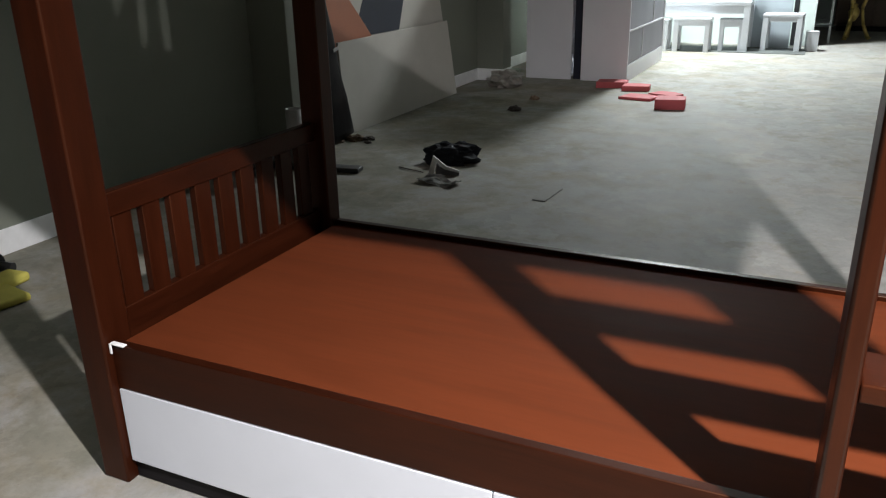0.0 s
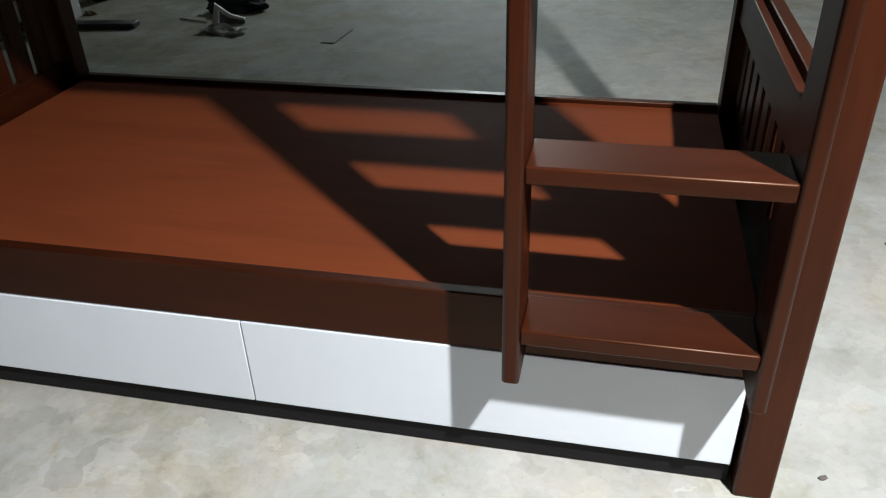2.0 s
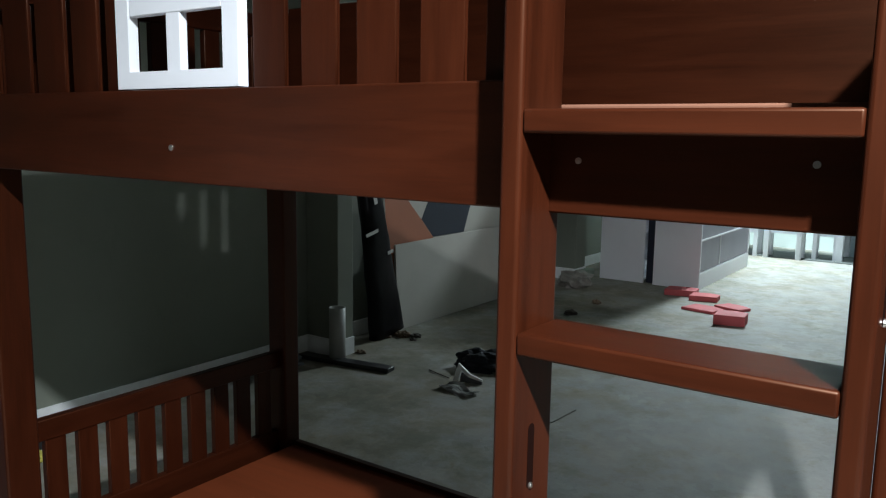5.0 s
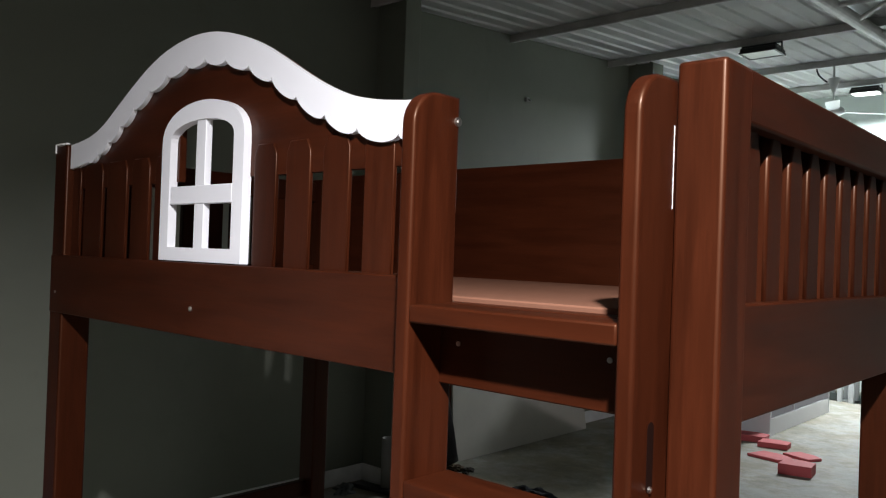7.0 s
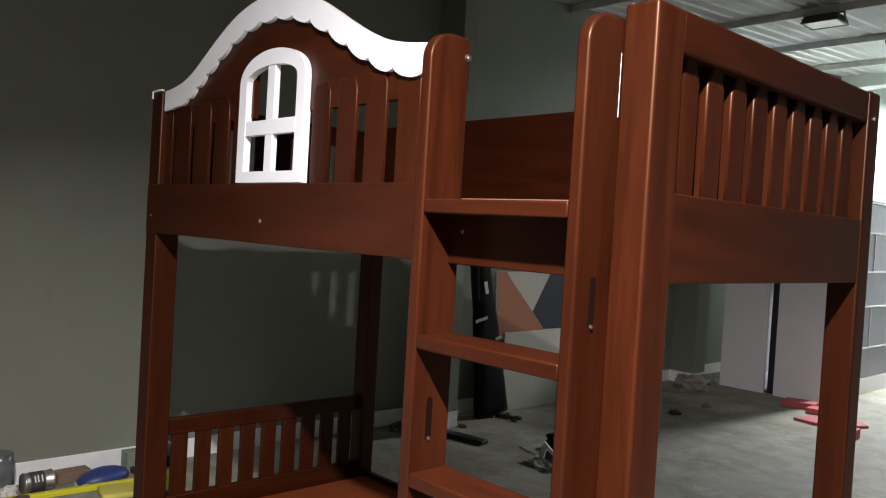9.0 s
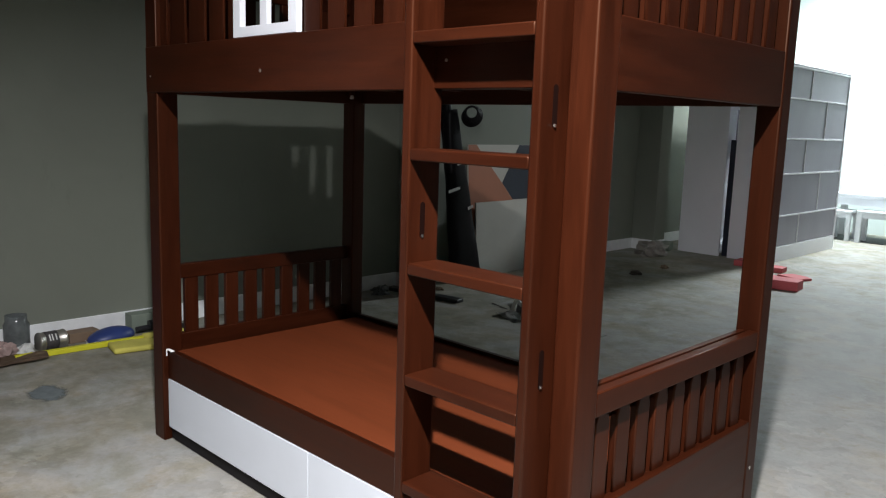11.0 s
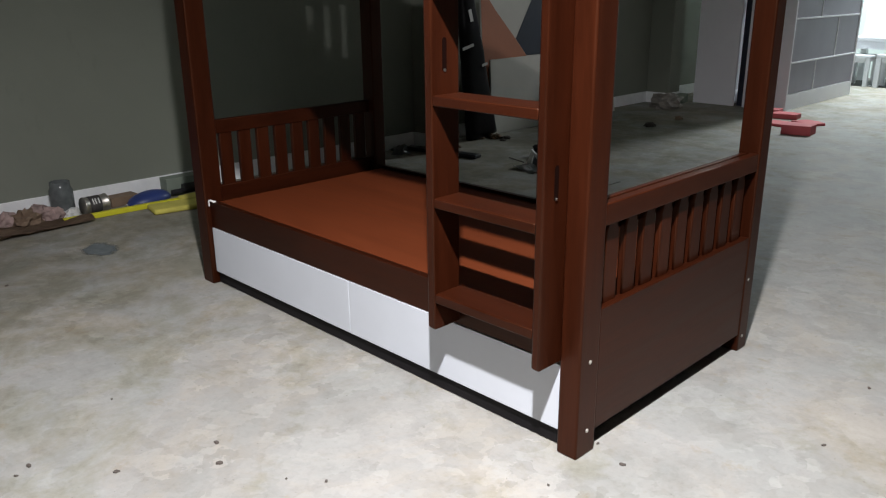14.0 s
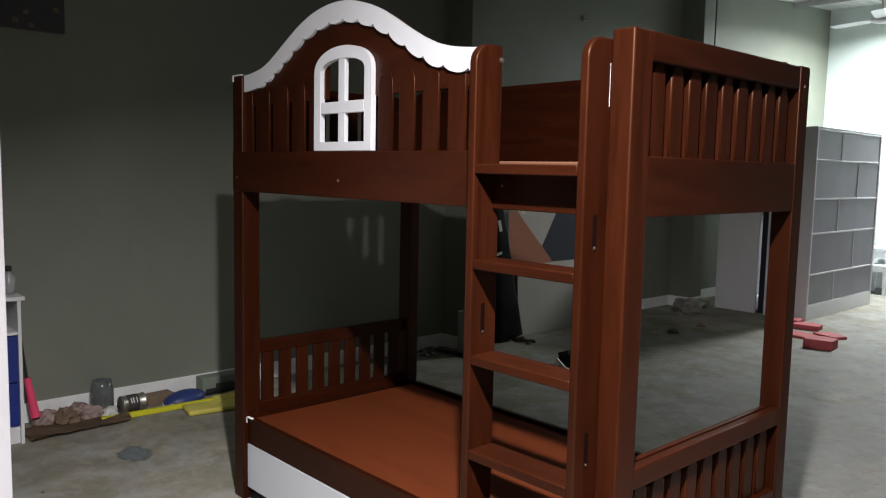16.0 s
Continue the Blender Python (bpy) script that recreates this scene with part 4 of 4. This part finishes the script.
for x, y, w, d, h, a in ((-1.79, 7.78, 0.30, 0.22, 0.06, 10), (-1.53, 7.66, 0.26, 0.20, 0.05, 8), (-1.40, 7.20, 0.30, 0.24, 0.025, -14), (-1.20, 7.42, 0.26, 0.20, 0.025, -25), (-1.07, 6.85, 0.25, 0.24, 0.085, 8)):
    pts = [(-w / 2, -d / 2), (w / 2 * 0.95, -d / 2 * 0.8), (w / 2, d / 2 * 0.7), (w * 0.1, d / 2), (-w / 2 * 0.9, d / 2 * 0.8)]
    single("foam_pad", prism(pts, "z", 0.0, h, 0.004), red_foam, "red foam pad offcut lying on the concrete", "foam pad", pose(x, y, 0.0, 0, 0, a), group="red pads on the floor")


# ---- white furniture at the far end ----
far_white = plain("white painted furniture board", (0.60, 0.62, 0.65), 0.4, vary=0.02)


def leggy(name, label, category, w, d, h, leg, top, at, apron=0.06, group=""):
    t = thing(name, label, category, group)
    part("top", box(-w / 2, w / 2, -d / 2, d / 2, h - top, h, 0.006), far_white, t)
    for x in (-w / 2, w / 2 - leg):
        for y in (-d / 2, d / 2 - leg):
            part("leg", box(x + 0.004, x + leg - 0.004, y + 0.004, y + leg - 0.004, 0.0, h - top, 0.003), far_white, t)
    for y in (-d / 2 + 0.012, d / 2 - 0.03):
        part("apron", box(-w / 2 + leg, w / 2 - leg, y, y + 0.018, h - top - apron, h - top - 0.001, 0.002), far_white, t)
    t.matrix_basis = at
    return t


leggy("play_table", "white painted low table loaded with small furniture", "table", 1.35, 0.62, 0.62, 0.085, 0.05, pose(-1.52, 11.35, 0), apron=0.10)
leggy("stool", "small white painted stool", "stool", 0.46, 0.30, 0.42, 0.07, 0.035, pose(-1.53, 11.02, 0), group="white stools")
leggy("stool", "small white painted stool", "stool", 0.30, 0.30, 0.40, 0.06, 0.035, pose(-1.07, 11.22, 0, 0, 0, 4), group="white stools")
leggy("stool", "small white painted stool", "stool", 0.30, 0.34, 0.40, 0.06, 0.035, pose(-1.98, 11.05, 0), group="white stools")
leggy("stool", "small white painted stool standing apart", "stool", 0.48, 0.34, 0.46, 0.075, 0.035, pose(-0.46, 11.40, 0, 0, 0, -3), group="white stools")
leggy("stool", "small white painted stool standing on the table", "stool", 0.50, 0.34, 0.42, 0.07, 0.04, pose(-1.10, 11.36, 0.62), group="white stools")
single("white_board", box(-0.24, 0.24, -0.01, 0.01, 0.0, 0.62, 0.003), far_white, "white board standing on the low table", "board", pose(-1.92, 11.5, 0.62, -4, 0, 0))
single("blue_grey_board", box(-0.24, 0.24, -0.015, 0.015, 0.0, 0.80, 0.004), plain("pale blue-grey board", (0.36, 0.41, 0.44), 0.5, vary=0.04), "pale blue-grey board standing behind the stools", "board", pose(-0.62, 11.66, 0, -4, 0, 0))
single("floor_mat", box(-1.05, 1.05, -0.32, 0.32, 0.0, 0.006), plain("dark grey mat", (0.09, 0.10, 0.095), 0.8, vary=0.2), "dark grey mat under the stools", "mat", pose(-1.2, 11.25, 0.001))
single("pale_grey_panel", box(-0.26, 0.26, 0.0, 0.03, 0.0, 0.95, 0.004), plain("pale grey board", (0.50, 0.53, 0.55), 0.5, vary=0.04), "pale grey panel fixed on the end wall", "wall panel", pose(-1.41, 11.968, 0.81))
carton = thing("carton", "small white carton on the floor beside a stool", "carton")
part("body", box(-0.07, 0.07, -0.09, 0.09, 0.0, 0.24, 0.004), far_white, carton)
for y in (-0.0925, 0.0025):
    part("flap", box(-0.072, 0.072, y, y + 0.09, 0.2405, 0.2445, 0.001), far_white, carton)
carton.matrix_basis = pose(-0.10, 11.42, 0, 0, 0, 6)
bench = leggy("bench", "white painted bench by the end wall", "bench", 0.62, 0.36, 0.46, 0.08, 0.045, pose(-2.62, 11.2, 0))

brass = plain("antique gold paint", (0.45, 0.33, 0.10), 0.38, 0.55, vary=0.25, scale=20)
console = thing("gilt_stand", "gilt three-legged stand with a small urn beneath", "stand")
part("top", lathe([(0, 0.80), (0.24, 0.80), (0.26, 0.815), (0.25, 0.84), (0, 0.84)]), brass, console)
for a in (250, 350, 100):
    c, s_ = math.cos(radians(a)), math.sin(radians(a))
    prof = [(0.20, 0.80, 0.030), (0.15, 0.62, 0.028), (0.10, 0.42, 0.022), (0.14, 0.20, 0.022), (0.22, 0.03, 0.030), (0.25, 0.0, 0.034)]
    part("leg", join(*[tube((r0 * c, r0 * s_, z0), (r1 * c, r1 * s_, z1), w0, w1, 12) for (r0, z0, w0), (r1, z1, w1) in zip(prof, prof[1:])]), brass, console, smooth=True)
part("urn", lathe([(0, 0.24), (0.03, 0.25), (0.07, 0.32), (0.075, 0.38), (0.05, 0.43), (0.03, 0.45), (0.045, 0.47), (0, 0.50)]), brass, console)
console.matrix_basis = pose(0.38, 13.1, 0)
pale_gold = plain("pale gold paint", (0.66, 0.58, 0.30), 0.5, vary=0.15)
single("figurine", lathe([(0, 0), (0.17, 0.0), (0.17, 0.05), (0.12, 0.06), (0.13, 0.12), (0.09, 0.22), (0.10, 0.32), (0.06, 0.42), (0.07, 0.48), (0.05, 0.54), (0, 0.56)]), pale_gold, "pale gold ornamental figurine on the gilt stand", "figurine", pose(0.38, 13.1, 0.841), smooth=True)
brown_case = plain("brown stained board", (0.075, 0.042, 0.025), 0.5, vary=0.2)
case = thing("sideboard", "dark brown sideboard in the room behind", "sideboard")
part("body", box(-0.8, 0.8, -0.22, 0.22, 0.08, 0.85, 0.006), brown_case, case)
part("plinth", box(-0.76, 0.76, -0.18, 0.18, 0.0, 0.08), plinth_dark, case)
for x in (-0.79, -0.26, 0.27):
    part("door", box(x + 0.005, x + 0.52, -0.238, -0.221, 0.10, 0.83, 0.004), brown_case, case)
case.matrix_basis = pose(0.95, 14.5, 0)
rack = thing("shelf_rack", "grey metal shelf rack in the room behind", "shelf rack")
rack_grey = plain("grey enamelled steel", (0.32, 0.35, 0.35), 0.45, vary=0.08)
for x in (0.0, 0.30):
    for y in (0.0, 0.7):
        part("upright", box(x, x + 0.03, y, y + 0.03, 0.0, 1.9), rack_grey, rack)
for z in (0.25, 0.75, 1.25, 1.8):
    part("shelf", box(0.0, 0.33, 0.0, 0.73, z, z + 0.02, 0.002), rack_grey, rack)
rack.matrix_basis = pose(-0.22, 12.3, 0)


# ---- dark panel high on the green wall ----
board = thing("switch_board", "dark electrical panel with small pale labels high on the wall", "electrical panel")
part("panel", box(XW, XW + 0.05, 0.45, 0.995, 2.30, 2.95, 0.006), plain("dark grey enamel", (0.045, 0.045, 0.05), 0.5), board)
for y, z in ((0.729, 2.345), (0.812, 2.305 + 0.02), (0.785, 2.395), (0.945, 2.425)):
    part("label", box(XW + 0.051, XW + 0.053, y - 0.015, y + 0.015, z - 0.013, z + 0.013, 0.0), cardboard, board, "small pale label")
